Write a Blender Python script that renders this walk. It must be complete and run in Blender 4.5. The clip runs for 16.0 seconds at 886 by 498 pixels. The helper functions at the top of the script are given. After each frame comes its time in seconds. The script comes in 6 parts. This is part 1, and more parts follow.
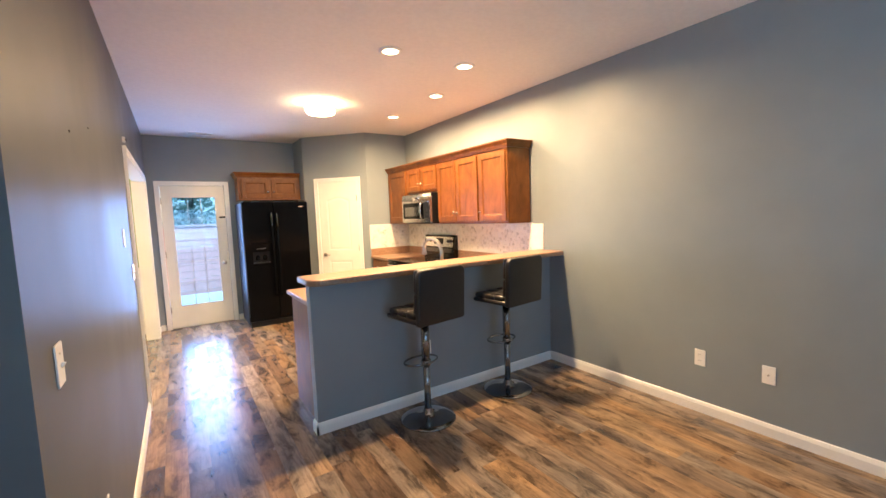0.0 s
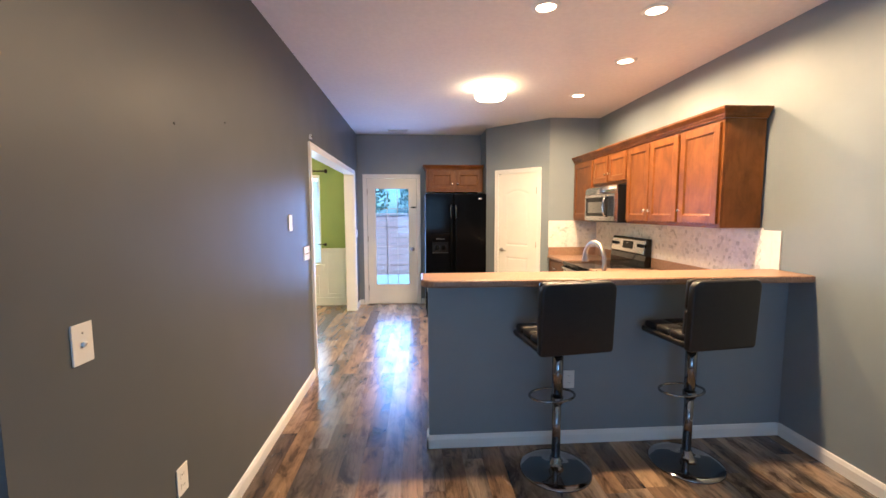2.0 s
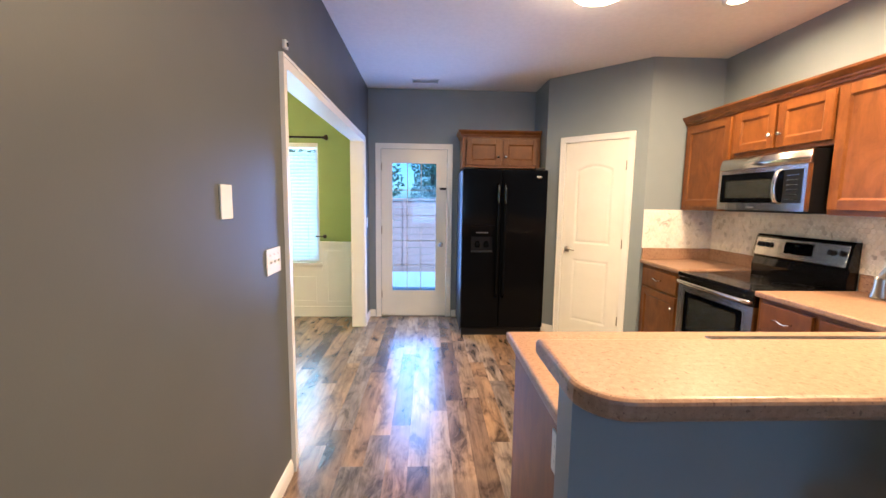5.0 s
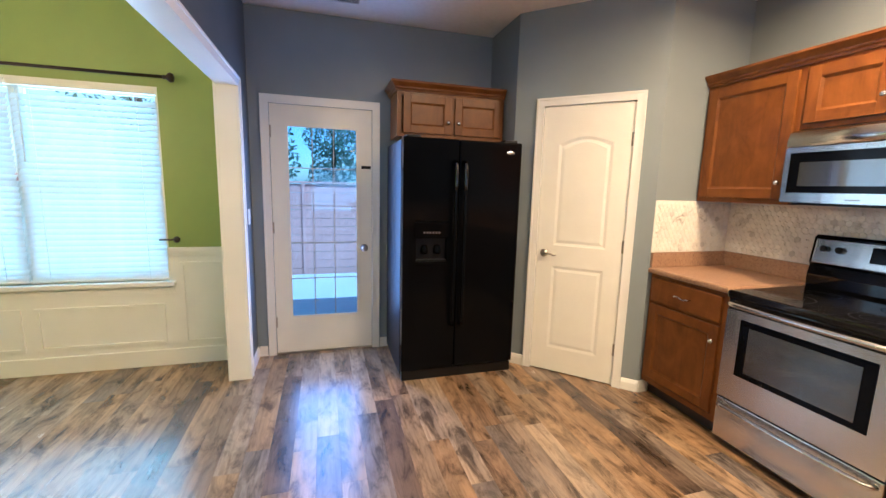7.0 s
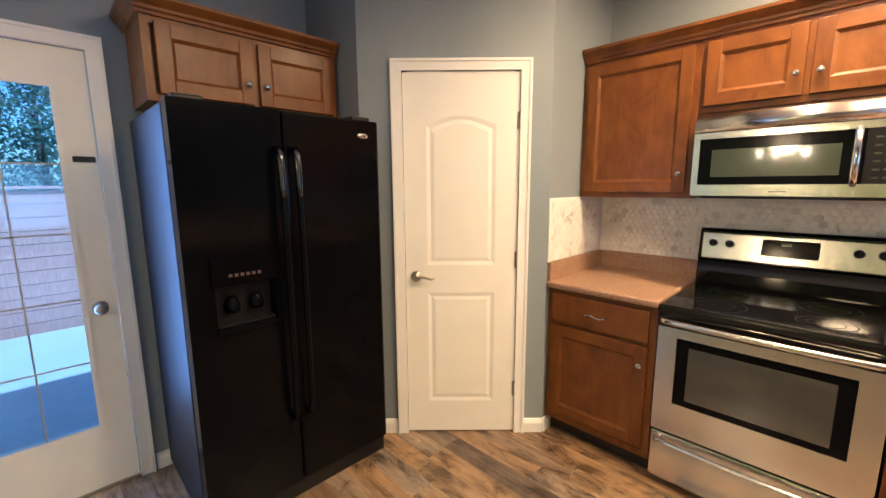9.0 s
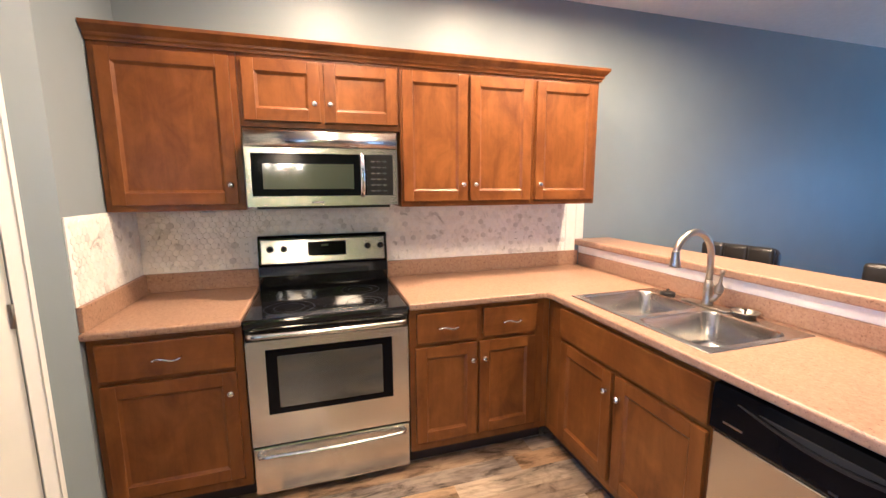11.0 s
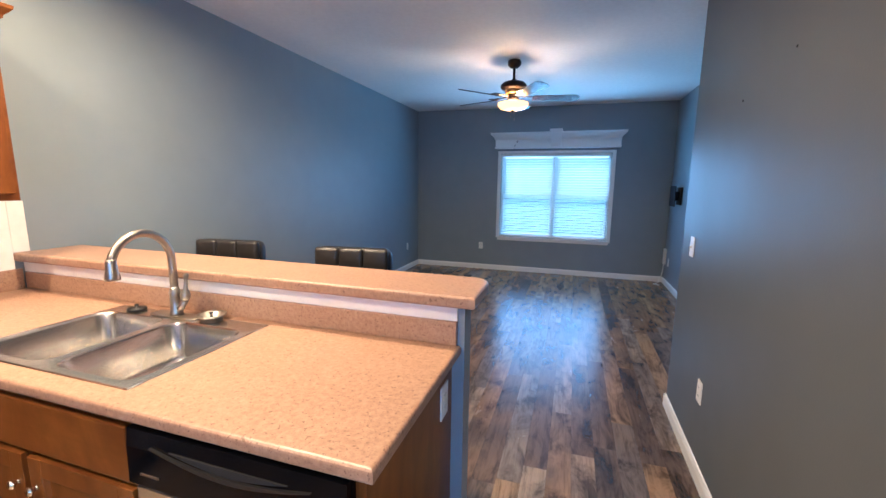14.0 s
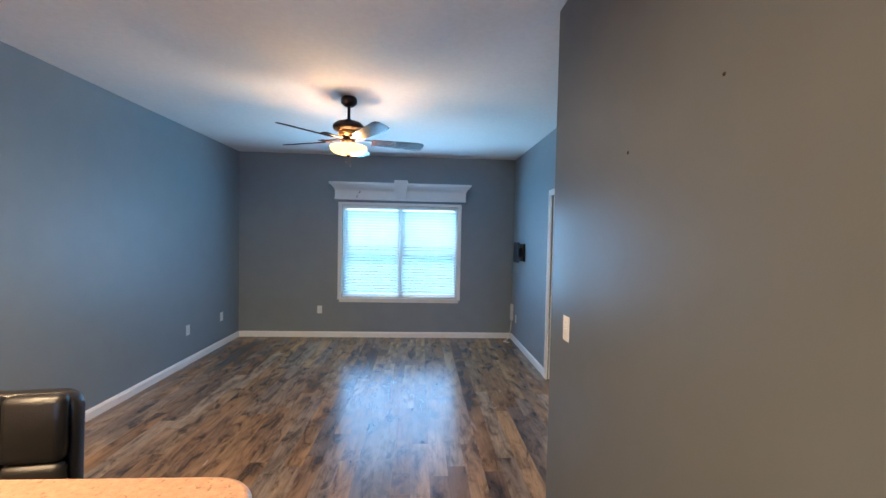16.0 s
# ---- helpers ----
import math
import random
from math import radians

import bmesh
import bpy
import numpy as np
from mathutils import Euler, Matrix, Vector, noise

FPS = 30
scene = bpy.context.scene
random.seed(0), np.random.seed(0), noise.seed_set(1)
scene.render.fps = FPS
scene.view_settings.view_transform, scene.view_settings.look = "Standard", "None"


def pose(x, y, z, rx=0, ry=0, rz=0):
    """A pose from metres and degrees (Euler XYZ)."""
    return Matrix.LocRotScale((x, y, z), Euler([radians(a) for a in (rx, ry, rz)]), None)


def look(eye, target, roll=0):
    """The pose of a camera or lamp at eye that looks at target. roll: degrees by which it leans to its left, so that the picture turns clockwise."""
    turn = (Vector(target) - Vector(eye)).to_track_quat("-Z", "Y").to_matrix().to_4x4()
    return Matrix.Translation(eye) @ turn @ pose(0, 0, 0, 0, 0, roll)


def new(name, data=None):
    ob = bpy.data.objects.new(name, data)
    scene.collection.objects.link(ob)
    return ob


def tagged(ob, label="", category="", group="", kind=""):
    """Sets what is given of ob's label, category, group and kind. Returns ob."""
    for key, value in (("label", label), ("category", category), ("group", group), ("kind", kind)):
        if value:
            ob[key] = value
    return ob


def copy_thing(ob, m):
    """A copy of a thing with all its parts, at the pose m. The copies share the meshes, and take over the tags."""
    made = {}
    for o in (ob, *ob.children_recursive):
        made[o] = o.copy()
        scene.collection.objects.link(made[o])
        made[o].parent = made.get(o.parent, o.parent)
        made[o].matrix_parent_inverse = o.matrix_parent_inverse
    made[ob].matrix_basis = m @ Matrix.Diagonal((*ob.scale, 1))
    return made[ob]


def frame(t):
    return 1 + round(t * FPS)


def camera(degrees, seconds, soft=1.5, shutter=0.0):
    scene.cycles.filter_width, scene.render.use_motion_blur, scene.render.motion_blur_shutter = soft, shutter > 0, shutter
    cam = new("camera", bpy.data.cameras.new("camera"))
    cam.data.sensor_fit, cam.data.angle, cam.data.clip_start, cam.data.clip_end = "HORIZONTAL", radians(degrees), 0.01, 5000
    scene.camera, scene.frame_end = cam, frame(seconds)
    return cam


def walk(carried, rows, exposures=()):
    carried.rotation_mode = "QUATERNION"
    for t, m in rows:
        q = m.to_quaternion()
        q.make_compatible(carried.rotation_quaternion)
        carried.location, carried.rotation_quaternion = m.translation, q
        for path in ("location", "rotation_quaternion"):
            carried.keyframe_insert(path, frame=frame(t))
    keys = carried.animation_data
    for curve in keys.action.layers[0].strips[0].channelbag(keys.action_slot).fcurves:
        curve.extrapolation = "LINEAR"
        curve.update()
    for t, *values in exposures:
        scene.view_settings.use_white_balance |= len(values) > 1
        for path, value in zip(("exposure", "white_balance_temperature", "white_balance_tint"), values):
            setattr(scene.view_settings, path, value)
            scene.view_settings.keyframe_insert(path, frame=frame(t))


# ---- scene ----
cam = camera(95.1, 16.0)
PATH = [
    (0, (0.05, 0.033, 1.509), (1.142, 1.699, 1.337), -2.2),
    (0.5, (0.262, 0.139, 1.49), (1.067, 1.961, 1.317), -1.2),
    (1, (0.419, 0.237, 1.499), (0.918, 2.167, 1.33), -0.4),
    (1.5, (0.614, 0.293, 1.516), (0.897, 2.264, 1.336), -0.0),
    (2, (0.715, 0.334, 1.508), (0.838, 2.322, 1.327), -0.2),
    (2.5, (0.733, 0.424, 1.495), (0.769, 2.416, 1.316), -0.2),
    (3, (0.699, 0.685, 1.465), (0.692, 2.679, 1.311), -0.0),
    (3.5, (0.663, 0.986, 1.452), (0.619, 2.978, 1.281), 0.4),
    (4, (0.628, 1.311, 1.444), (0.569, 3.302, 1.263), 0.6),
    (6.5, (0.254, 3.09, 1.444), (0.715, 5.011, 1.133), 1.5),
    (7, (0.307, 3.447, 1.436), (0.865, 5.345, 1.137), 1.5),
    (7.5, (0.326, 3.769, 1.44), (1.044, 5.611, 1.137), 1.4),
    (8, (0.335, 4.055, 1.451), (1.209, 5.828, 1.148), 1.1),
    (8.2, (0.362, 4.154, 1.448), (1.298, 5.895, 1.142), 0.9),
    (10.3, (0.562, 4.861, 1.499), (2.537, 4.95, 1.2), -0.9),
    (10.5, (0.562, 4.84, 1.484), (2.537, 4.702, 1.195), -0.6),
    (11, (0.559, 4.77, 1.497), (2.448, 4.189, 1.197), -0.3),
    (11.5, (0.564, 4.71, 1.514), (2.312, 3.796, 1.184), -0.2),
    (12, (0.539, 4.556, 1.488), (2.154, 3.42, 1.168), -0.3),
    (12.5, (0.537, 4.457, 1.488), (1.938, 3.068, 1.157), -0.2),
    (13, (0.512, 4.353, 1.486), (1.646, 2.74, 1.154), 0.1),
    (13.5, (0.475, 4.262, 1.485), (1.334, 2.486, 1.157), 0.3),
    (14, (0.441, 4.223, 1.487), (1.037, 2.341, 1.169), 0.7),
    (14.5, (0.414, 4.153, 1.468), (0.764, 2.206, 1.172), 0.9),
    (15, (0.45, 3.944, 1.443), (0.588, 1.964, 1.199), 0.9),
    (15.5, (0.483, 3.671, 1.522), (0.449, 1.678, 1.365), 1.2),
    (16, (0.454, 3.402, 1.567), (0.342, 1.407, 1.501), 1.2),
]
EXPOSURES = [(0.0, 1.28, 5700, 10), (1.0, 1.14, 5450, 10), (2.0, 0.96, 5200, 10), (4.0, 0.98, 5100, 10), (6.5, 0.76, 5000, 8), (7.5, 0.64, 4950, 8), (8.2, 0.60, 5000, 8), (10.5, 0.90, 5250, 12), (11.0, 0.88, 4600, 12), (11.5, 0.92, 4350, 12), (13.0, 0.66, 4000, 9), (14.0, 0.80, 4550, 10), (15.0, 0.97, 4900, 10), (16.0, 1.08, 5150, 8)]
walk(cam, [(t, look(eye, target, roll)) for t, eye, target, roll in PATH], EXPOSURES)
SKY, CAN_W, CAN_SPREAD, FLUSH_W, FLUSH_GLOW = 0.15, 27.5, 170, 14.0, 20.0
WIN_OUT, WIN_W, DIN_OUT, DIN_W, DOOR_W = 34.0, 14.0, 50.0, 13.0, 17.0
BOWL, FAN_W, CHAND_W = 2.2, 5.5, 40.0

# ---- world and lights ----
world = bpy.data.worlds.new("sky")
scene.world = world
world.use_nodes = True
wn = world.node_tree.nodes
sky = wn.new("ShaderNodeTexSky")
sky.sky_type = "NISHITA"
sky.sun_disc = False
sky.sun_elevation = radians(57)
sky.sun_rotation = radians(148)
wn["Background"].inputs["Strength"].default_value = SKY
world.node_tree.links.new(sky.outputs["Color"], wn["Background"].inputs["Color"])


def lamp(name, kind, m, power, colour, size=0.1, size_y=None, spread=180):
    d = bpy.data.lights.new(name, kind)
    d.energy = power
    d.color = colour
    if kind == "AREA":
        d.shape = "DISK" if size_y is None else "RECTANGLE"
        d.size = size
        if size_y is not None:
            d.size_y = size_y
        d.spread = radians(spread)
    elif kind == "POINT":
        d.shadow_soft_size = size
    ob = new(name, d)
    ob.matrix_world = m
    return ob


sun = bpy.data.lights.new("sun", "SUN")
sun.energy = 5.0
sun.angle = radians(0.6)
sun.color = (1.0, 0.95, 0.88)
sun_ob = new("sun", sun)
sun_ob.matrix_world = look((0, 0, 10), (-1.6, 2.55, 5.5))

WARM = (1.0, 0.615, 0.275)
BLUE = (0.30, 0.50, 1.0)
CYAN = (0.40, 0.84, 1.0)
CANS = [(1.50, 2.86), (2.19, 2.86), (2.43, 3.69), (2.43, 4.68)]
FLUSH = (1.45, 4.47)
FAN = (1.094, -0.19)
for cx, cy in CANS:
    lamp("can_lamp", "AREA", pose(cx, cy, 2.734), CAN_W, WARM, 0.11, None, CAN_SPREAD)
lamp("flush_lamp", "AREA", pose(*FLUSH, 2.615), FLUSH_W, WARM, 0.30)
# sky light at the three windows: behind the blinds and in the openings
lamp("window_day", "AREA", pose(0.755, -2.955, 1.3, 90, 0, 0), WIN_OUT, CYAN, 1.7, 1.4)
lamp("window_sky", "AREA", pose(0.755, -2.735, 1.3, 90, 0, 0), WIN_W, (0.40, 0.66, 1.0), 1.66, 1.36)
lamp("dining_day", "AREA", pose(-1.71, 7.17, 1.4, -90, 0, 0), DIN_OUT, CYAN, 1.75, 1.38)
lamp("dining_sky", "AREA", pose(-1.71, 6.925, 1.4, -90, 0, 0), DIN_W, (0.78, 0.92, 1.0), 1.72, 1.36)
lamp("door_sky", "AREA", pose(0.305, 6.955, 1.12, -90, 0, 0), DOOR_W, BLUE, 0.54, 1.5)

# ---- materials ----
MATS = {}


def mat(name, colour, rough=0.5, metal=0.0, vary=0.06, scale=8.0, bump=0.0, bump_scale=60.0, stretch=(1, 1, 1), spec=0.5, stain=0.04, coat=0.0, rough_vary=0.05):
    """A surface whose colour drifts at two scales, with fine relief."""
    m = bpy.data.materials.new(name)
    m.use_nodes = True
    nt = m.node_tree
    N, L = nt.nodes, nt.links
    b = N["Principled BSDF"]
    b.inputs["Roughness"].default_value = rough
    b.inputs["Metallic"].default_value = metal
    b.inputs["Specular IOR Level"].default_value = spec
    b.inputs["Coat Weight"].default_value = coat
    b.inputs["Coat Roughness"].default_value = 0.15
    tc = N.new("ShaderNodeTexCoord")
    mp = N.new("ShaderNodeMapping")
    mp.inputs["Scale"].default_value = stretch
    L.new(tc.outputs["Object"], mp.inputs["Vector"])
    fine = N.new("ShaderNodeTexNoise")
    fine.inputs["Scale"].default_value = scale
    fine.inputs["Detail"].default_value = 6
    L.new(mp.outputs["Vector"], fine.inputs["Vector"])
    big = N.new("ShaderNodeTexNoise")
    big.inputs["Scale"].default_value = 1.3
    big.inputs["Detail"].default_value = 3
    L.new(tc.outputs["Object"], big.inputs["Vector"])
    f1 = N.new("ShaderNodeMapRange")
    f1.inputs["From Min"].default_value, f1.inputs["From Max"].default_value = 0.3, 0.7
    f1.inputs["To Min"].default_value, f1.inputs["To Max"].default_value = 1 - vary, 1 + vary
    L.new(fine.outputs["Fac"], f1.inputs["Value"])
    f2 = N.new("ShaderNodeMapRange")
    f2.inputs["From Min"].default_value, f2.inputs["From Max"].default_value = 0.3, 0.7
    f2.inputs["To Min"].default_value, f2.inputs["To Max"].default_value = 1 - stain, 1 + stain
    L.new(big.outputs["Fac"], f2.inputs["Value"])
    mul = N.new("ShaderNodeMath")
    mul.operation = "MULTIPLY"
    L.new(f1.outputs["Result"], mul.inputs[0])
    L.new(f2.outputs["Result"], mul.inputs[1])
    mix = N.new("ShaderNodeVectorMath")
    mix.operation = "SCALE"
    mix.inputs[0].default_value = colour[:3]
    L.new(mul.outputs["Value"], mix.inputs["Scale"])
    L.new(mix.outputs["Vector"], b.inputs["Base Color"])
    if rough_vary:
        r = N.new("ShaderNodeMapRange")
        r.inputs["From Min"].default_value, r.inputs["From Max"].default_value = 0.3, 0.7
        r.inputs["To Min"].default_value, r.inputs["To Max"].default_value = max(0.02, rough - rough_vary), min(1, rough + rough_vary)
        L.new(big.outputs["Fac"], r.inputs["Value"])
        L.new(r.outputs["Result"], b.inputs["Roughness"])
    if bump:
        bn = N.new("ShaderNodeTexNoise")
        bn.inputs["Scale"].default_value = bump_scale
        bn.inputs["Detail"].default_value = 3
        L.new(mp.outputs["Vector"], bn.inputs["Vector"])
        bp = N.new("ShaderNodeBump")
        bp.inputs["Strength"].default_value = bump
        bp.inputs["Distance"].default_value = 0.002
        L.new(bn.outputs["Fac"], bp.inputs["Height"])
        L.new(bp.outputs["Normal"], b.inputs["Normal"])
    MATS[name] = m
    return m


def ramp(nt, fac, stops):
    r = nt.nodes.new("ShaderNodeValToRGB")
    e = r.color_ramp.elements
    while len(e) < len(stops):
        e.new(0.5)
    for k, (p, c) in zip(e, stops):
        k.position = p
        k.color = (*c, 1)
    nt.links.new(fac, r.inputs["Fac"])
    return r.outputs["Color"]


def noise_node(nt, vec, scale, detail=5, rough=0.6, distortion=0.0):
    n = nt.nodes.new("ShaderNodeTexNoise")
    n.inputs["Scale"].default_value = scale
    n.inputs["Detail"].default_value = detail
    n.inputs["Roughness"].default_value = rough
    n.inputs["Distortion"].default_value = distortion
    nt.links.new(vec, n.inputs["Vector"])
    return n.outputs["Fac"]


def mixc(nt, fac, a, b, mode="MIX"):
    n = nt.nodes.new("ShaderNodeMix")
    n.data_type = "RGBA"
    n.blend_type = mode
    for sock, v in ((n.inputs["Factor"], fac), (n.inputs["A"], a), (n.inputs["B"], b)):
        if isinstance(v, (int, float)):
            sock.default_value = v
        elif isinstance(v, tuple):
            sock.default_value = (*v, 1)
        else:
            nt.links.new(v, sock)
    return n.outputs["Result"]


def blank(name, rough=0.5, metal=0.0, spec=0.5):
    m = bpy.data.materials.new(name)
    m.use_nodes = True
    nt = m.node_tree
    b = nt.nodes["Principled BSDF"]
    b.inputs["Roughness"].default_value = rough
    b.inputs["Metallic"].default_value = metal
    b.inputs["Specular IOR Level"].default_value = spec
    tc = nt.nodes.new("ShaderNodeTexCoord")
    MATS[name] = m
    return m, nt, b, tc.outputs["Object"]


def mapped(nt, vec, scale=(1, 1, 1), random_shift=False):
    mp = nt.nodes.new("ShaderNodeMapping")
    mp.inputs["Scale"].default_value = scale
    nt.links.new(vec, mp.inputs["Vector"])
    if random_shift:
        oi = nt.nodes.new("ShaderNodeObjectInfo")
        sc = nt.nodes.new("ShaderNodeVectorMath")
        sc.operation = "SCALE"
        sc.inputs[0].default_value = (37.0, 61.0, 23.0)
        nt.links.new(oi.outputs["Random"], sc.inputs["Scale"])
        nt.links.new(sc.outputs["Vector"], mp.inputs["Location"])
    return mp.outputs["Vector"]


def bumped(nt, b, height, strength=0.2, distance=0.002):
    bp = nt.nodes.new("ShaderNodeBump")
    bp.inputs["Strength"].default_value = strength
    bp.inputs["Distance"].default_value = distance
    nt.links.new(height, bp.inputs["Height"])
    nt.links.new(bp.outputs["Normal"], b.inputs["Normal"])


def plank_material():
    """Distressed wood-look vinyl: a tone for each board, soft weathered patches and fine grain along it."""
    m, nt, b, obj = blank("plank_vinyl", 0.34, 0.0, 0.72)
    oi = nt.nodes.new("ShaderNodeObjectInfo")
    soft = noise_node(nt, mapped(nt, obj, (7, 2.2, 1), True), 1.0, 3, 0.5, 0.5)
    patch = noise_node(nt, mapped(nt, obj, (10, 3.6, 1), True), 1.0, 6, 0.68, 0.6)
    streak = noise_node(nt, mapped(nt, obj, (40, 2.6, 1), True), 1.3, 4, 0.6, 0.3)
    grain = noise_node(nt, mapped(nt, obj, (130, 7, 1), True), 2.0, 4, 0.7)
    board = ramp(nt, oi.outputs["Random"], [(0, (0.115, 0.082, 0.062)), (0.14, (0.225, 0.145, 0.085)), (0.3, (0.30, 0.190, 0.100)), (0.45, (0.225, 0.180, 0.145)), (0.6, (0.36, 0.240, 0.132)), (0.74, (0.150, 0.118, 0.096)), (0.87, (0.36, 0.280, 0.200)), (1, (0.27, 0.165, 0.085))])
    c = mixc(nt, 1.0, board, ramp(nt, soft, [(0.3, (0.68, 0.70, 0.75)), (0.5, (1, 1, 1)), (0.7, (1.25, 1.20, 1.12))]), "MULTIPLY")
    c = mixc(nt, 0.9, c, ramp(nt, patch, [(0.37, (0.24, 0.232, 0.232)), (0.46, (0.74, 0.73, 0.71)), (0.55, (1.08, 1.07, 1.04))]), "MULTIPLY")
    c = mixc(nt, 0.8, c, ramp(nt, streak, [(0.32, (0.60, 0.58, 0.56)), (0.5, (0.98, 0.98, 0.98)), (0.7, (1.1, 1.09, 1.07))]), "MULTIPLY")
    c = mixc(nt, 0.5, c, ramp(nt, grain, [(0.34, (0.78, 0.76, 0.74)), (0.58, (1.04, 1.04, 1.04))]), "MULTIPLY")
    nt.links.new(c, b.inputs["Base Color"])
    r = nt.nodes.new("ShaderNodeMapRange")
    r.inputs["To Min"].default_value, r.inputs["To Max"].default_value = 0.24, 0.29
    nt.links.new(patch, r.inputs["Value"])
    nt.links.new(r.outputs["Result"], b.inputs["Roughness"])
    bumped(nt, b, grain, 0.03, 0.001)
    return m


def wood_material(name, dark, mid, light, rough=0.38, axis=2, fine=55):
    m, nt, b, obj = blank(name, rough, 0.0, 0.28)
    s = [fine * 0.5, fine * 0.5, fine * 0.5]
    s[axis] = 1.4
    v = mapped(nt, obj, tuple(s), True)
    grain = noise_node(nt, v, 1.0, 6, 0.65, 0.3)
    cloud = noise_node(nt, mapped(nt, obj, (5, 5, 2.8), True), 1.5, 6, 0.62, 0.5)
    c = ramp(nt, cloud, [(0.28, dark), (0.5, mid), (0.74, light)])
    g = ramp(nt, grain, [(0.3, (0.74, 0.7, 0.66)), (0.55, (1.0, 1.0, 1.0)), (0.8, (1.1, 1.08, 1.05))])
    c = mixc(nt, 0.6, c, g, "MULTIPLY")
    nt.links.new(c, b.inputs["Base Color"])
    b.inputs["Coat Weight"].default_value = 0.10
    b.inputs["Coat Roughness"].default_value = 0.2
    bumped(nt, b, grain, 0.06, 0.001)
    return m


def laminate_material():
    m, nt, b, obj = blank("laminate", 0.36)
    f = noise_node(nt, obj, 210, 3, 0.7)
    s = noise_node(nt, obj, 70, 4, 0.6)
    w = noise_node(nt, obj, 7, 3, 0.5)
    d = noise_node(nt, obj, 95, 2, 0.5)
    c = ramp(nt, s, [(0.3, (0.272, 0.160, 0.098)), (0.5, (0.330, 0.200, 0.125)), (0.7, (0.385, 0.248, 0.162))])
    k = ramp(nt, f, [(0.33, (0.60, 0.53, 0.47)), (0.43, (1, 1, 1)), (0.7, (1.08, 1.07, 1.06))])
    c = mixc(nt, 0.7, c, k, "MULTIPLY")
    k2 = ramp(nt, d, [(0.31, (0.42, 0.36, 0.31)), (0.37, (1, 1, 1))])
    c = mixc(nt, 0.8, c, k2, "MULTIPLY")
    c = mixc(nt, 0.5, c, ramp(nt, w, [(0.35, (0.93, 0.92, 0.9)), (0.65, (1.05, 1.05, 1.05))]), "MULTIPLY")
    nt.links.new(c, b.inputs["Base Color"])
    bumped(nt, b, f, 0.04, 0.001)
    return m


def steel_material(name="stainless", axis=1, tint=(0.60, 0.58, 0.55), rough=0.22):
    m, nt, b, obj = blank(name, rough, 1.0)
    s = [220, 220, 220]
    s[axis] = 1.2
    g = noise_node(nt, mapped(nt, obj, tuple(s)), 1.0, 4, 0.7)
    c = ramp(nt, g, [(0.3, tuple(0.93 * t for t in tint)), (0.7, tuple(1.04 * t for t in tint))])
    nt.links.new(c, b.inputs["Base Color"])
    r = nt.nodes.new("ShaderNodeMapRange")
    r.inputs["To Min"].default_value, r.inputs["To Max"].default_value = rough - 0.03, rough + 0.05
    nt.links.new(g, r.inputs["Value"])
    nt.links.new(r.outputs["Result"], b.inputs["Roughness"])
    w = [7.0, 7.0, 7.0]
    w[2] = 0.5
    wave = noise_node(nt, mapped(nt, obj, tuple(w)), 1.0, 2, 0.5)
    both = nt.nodes.new("ShaderNodeMath")
    both.operation = "MULTIPLY_ADD"
    both.inputs[1].default_value = 0.03
    nt.links.new(g, both.inputs[0])
    nt.links.new(wave, both.inputs[2])
    bumped(nt, b, both.outputs["Value"], 0.35, 0.006)
    return m


def marble_material():
    m, nt, b, obj = blank("marble_tile", 0.28)
    oi = nt.nodes.new("ShaderNodeObjectInfo")
    geo = nt.nodes.new("ShaderNodeNewGeometry")
    add = nt.nodes.new("ShaderNodeMath")
    add.operation = "FRACT"
    sm = nt.nodes.new("ShaderNodeMath")
    nt.links.new(oi.outputs["Random"], sm.inputs[0])
    nt.links.new(geo.outputs["Random Per Island"], sm.inputs[1])
    nt.links.new(sm.outputs["Value"], add.inputs[0])
    v = mapped(nt, obj, (1, 1, 1), True)
    vein = noise_node(nt, v, 9, 6, 0.7, 1.8)
    c = ramp(nt, vein, [(0.33, (0.46, 0.44, 0.41)), (0.42, (0.76, 0.74, 0.70)), (0.6, (0.84, 0.82, 0.79))])
    t = ramp(nt, add.outputs["Value"], [(0, (0.70, 0.69, 0.68)), (0.09, (0.94, 0.92, 0.90)), (0.5, (1, 1, 1)), (1, (1.04, 1.02, 0.98))])
    c = mixc(nt, 1.0, c, t, "MULTIPLY")
    nt.links.new(c, b.inputs["Base Color"])
    return m


def glass_material(name, rough=0.0, tint=(1, 1, 1)):
    m = bpy.data.materials.new(name)
    m.use_nodes = True
    nt = m.node_tree
    nt.nodes.clear()
    out = nt.nodes.new("ShaderNodeOutputMaterial")
    tr = nt.nodes.new("ShaderNodeBsdfTransparent")
    tr.inputs["Color"].default_value = (*tint, 1)
    gl = nt.nodes.new("ShaderNodeBsdfGlossy")
    gl.inputs["Roughness"].default_value = rough
    fr = nt.nodes.new("ShaderNodeFresnel")
    fr.inputs["IOR"].default_value = 1.45
    mx = nt.nodes.new("ShaderNodeMixShader")
    nt.links.new(fr.outputs["Fac"], mx.inputs["Fac"])
    nt.links.new(tr.outputs["BSDF"], mx.inputs[1])
    nt.links.new(gl.outputs["BSDF"], mx.inputs[2])
    nt.links.new(mx.outputs["Shader"], out.inputs["Surface"])
    MATS[name] = m
    return m


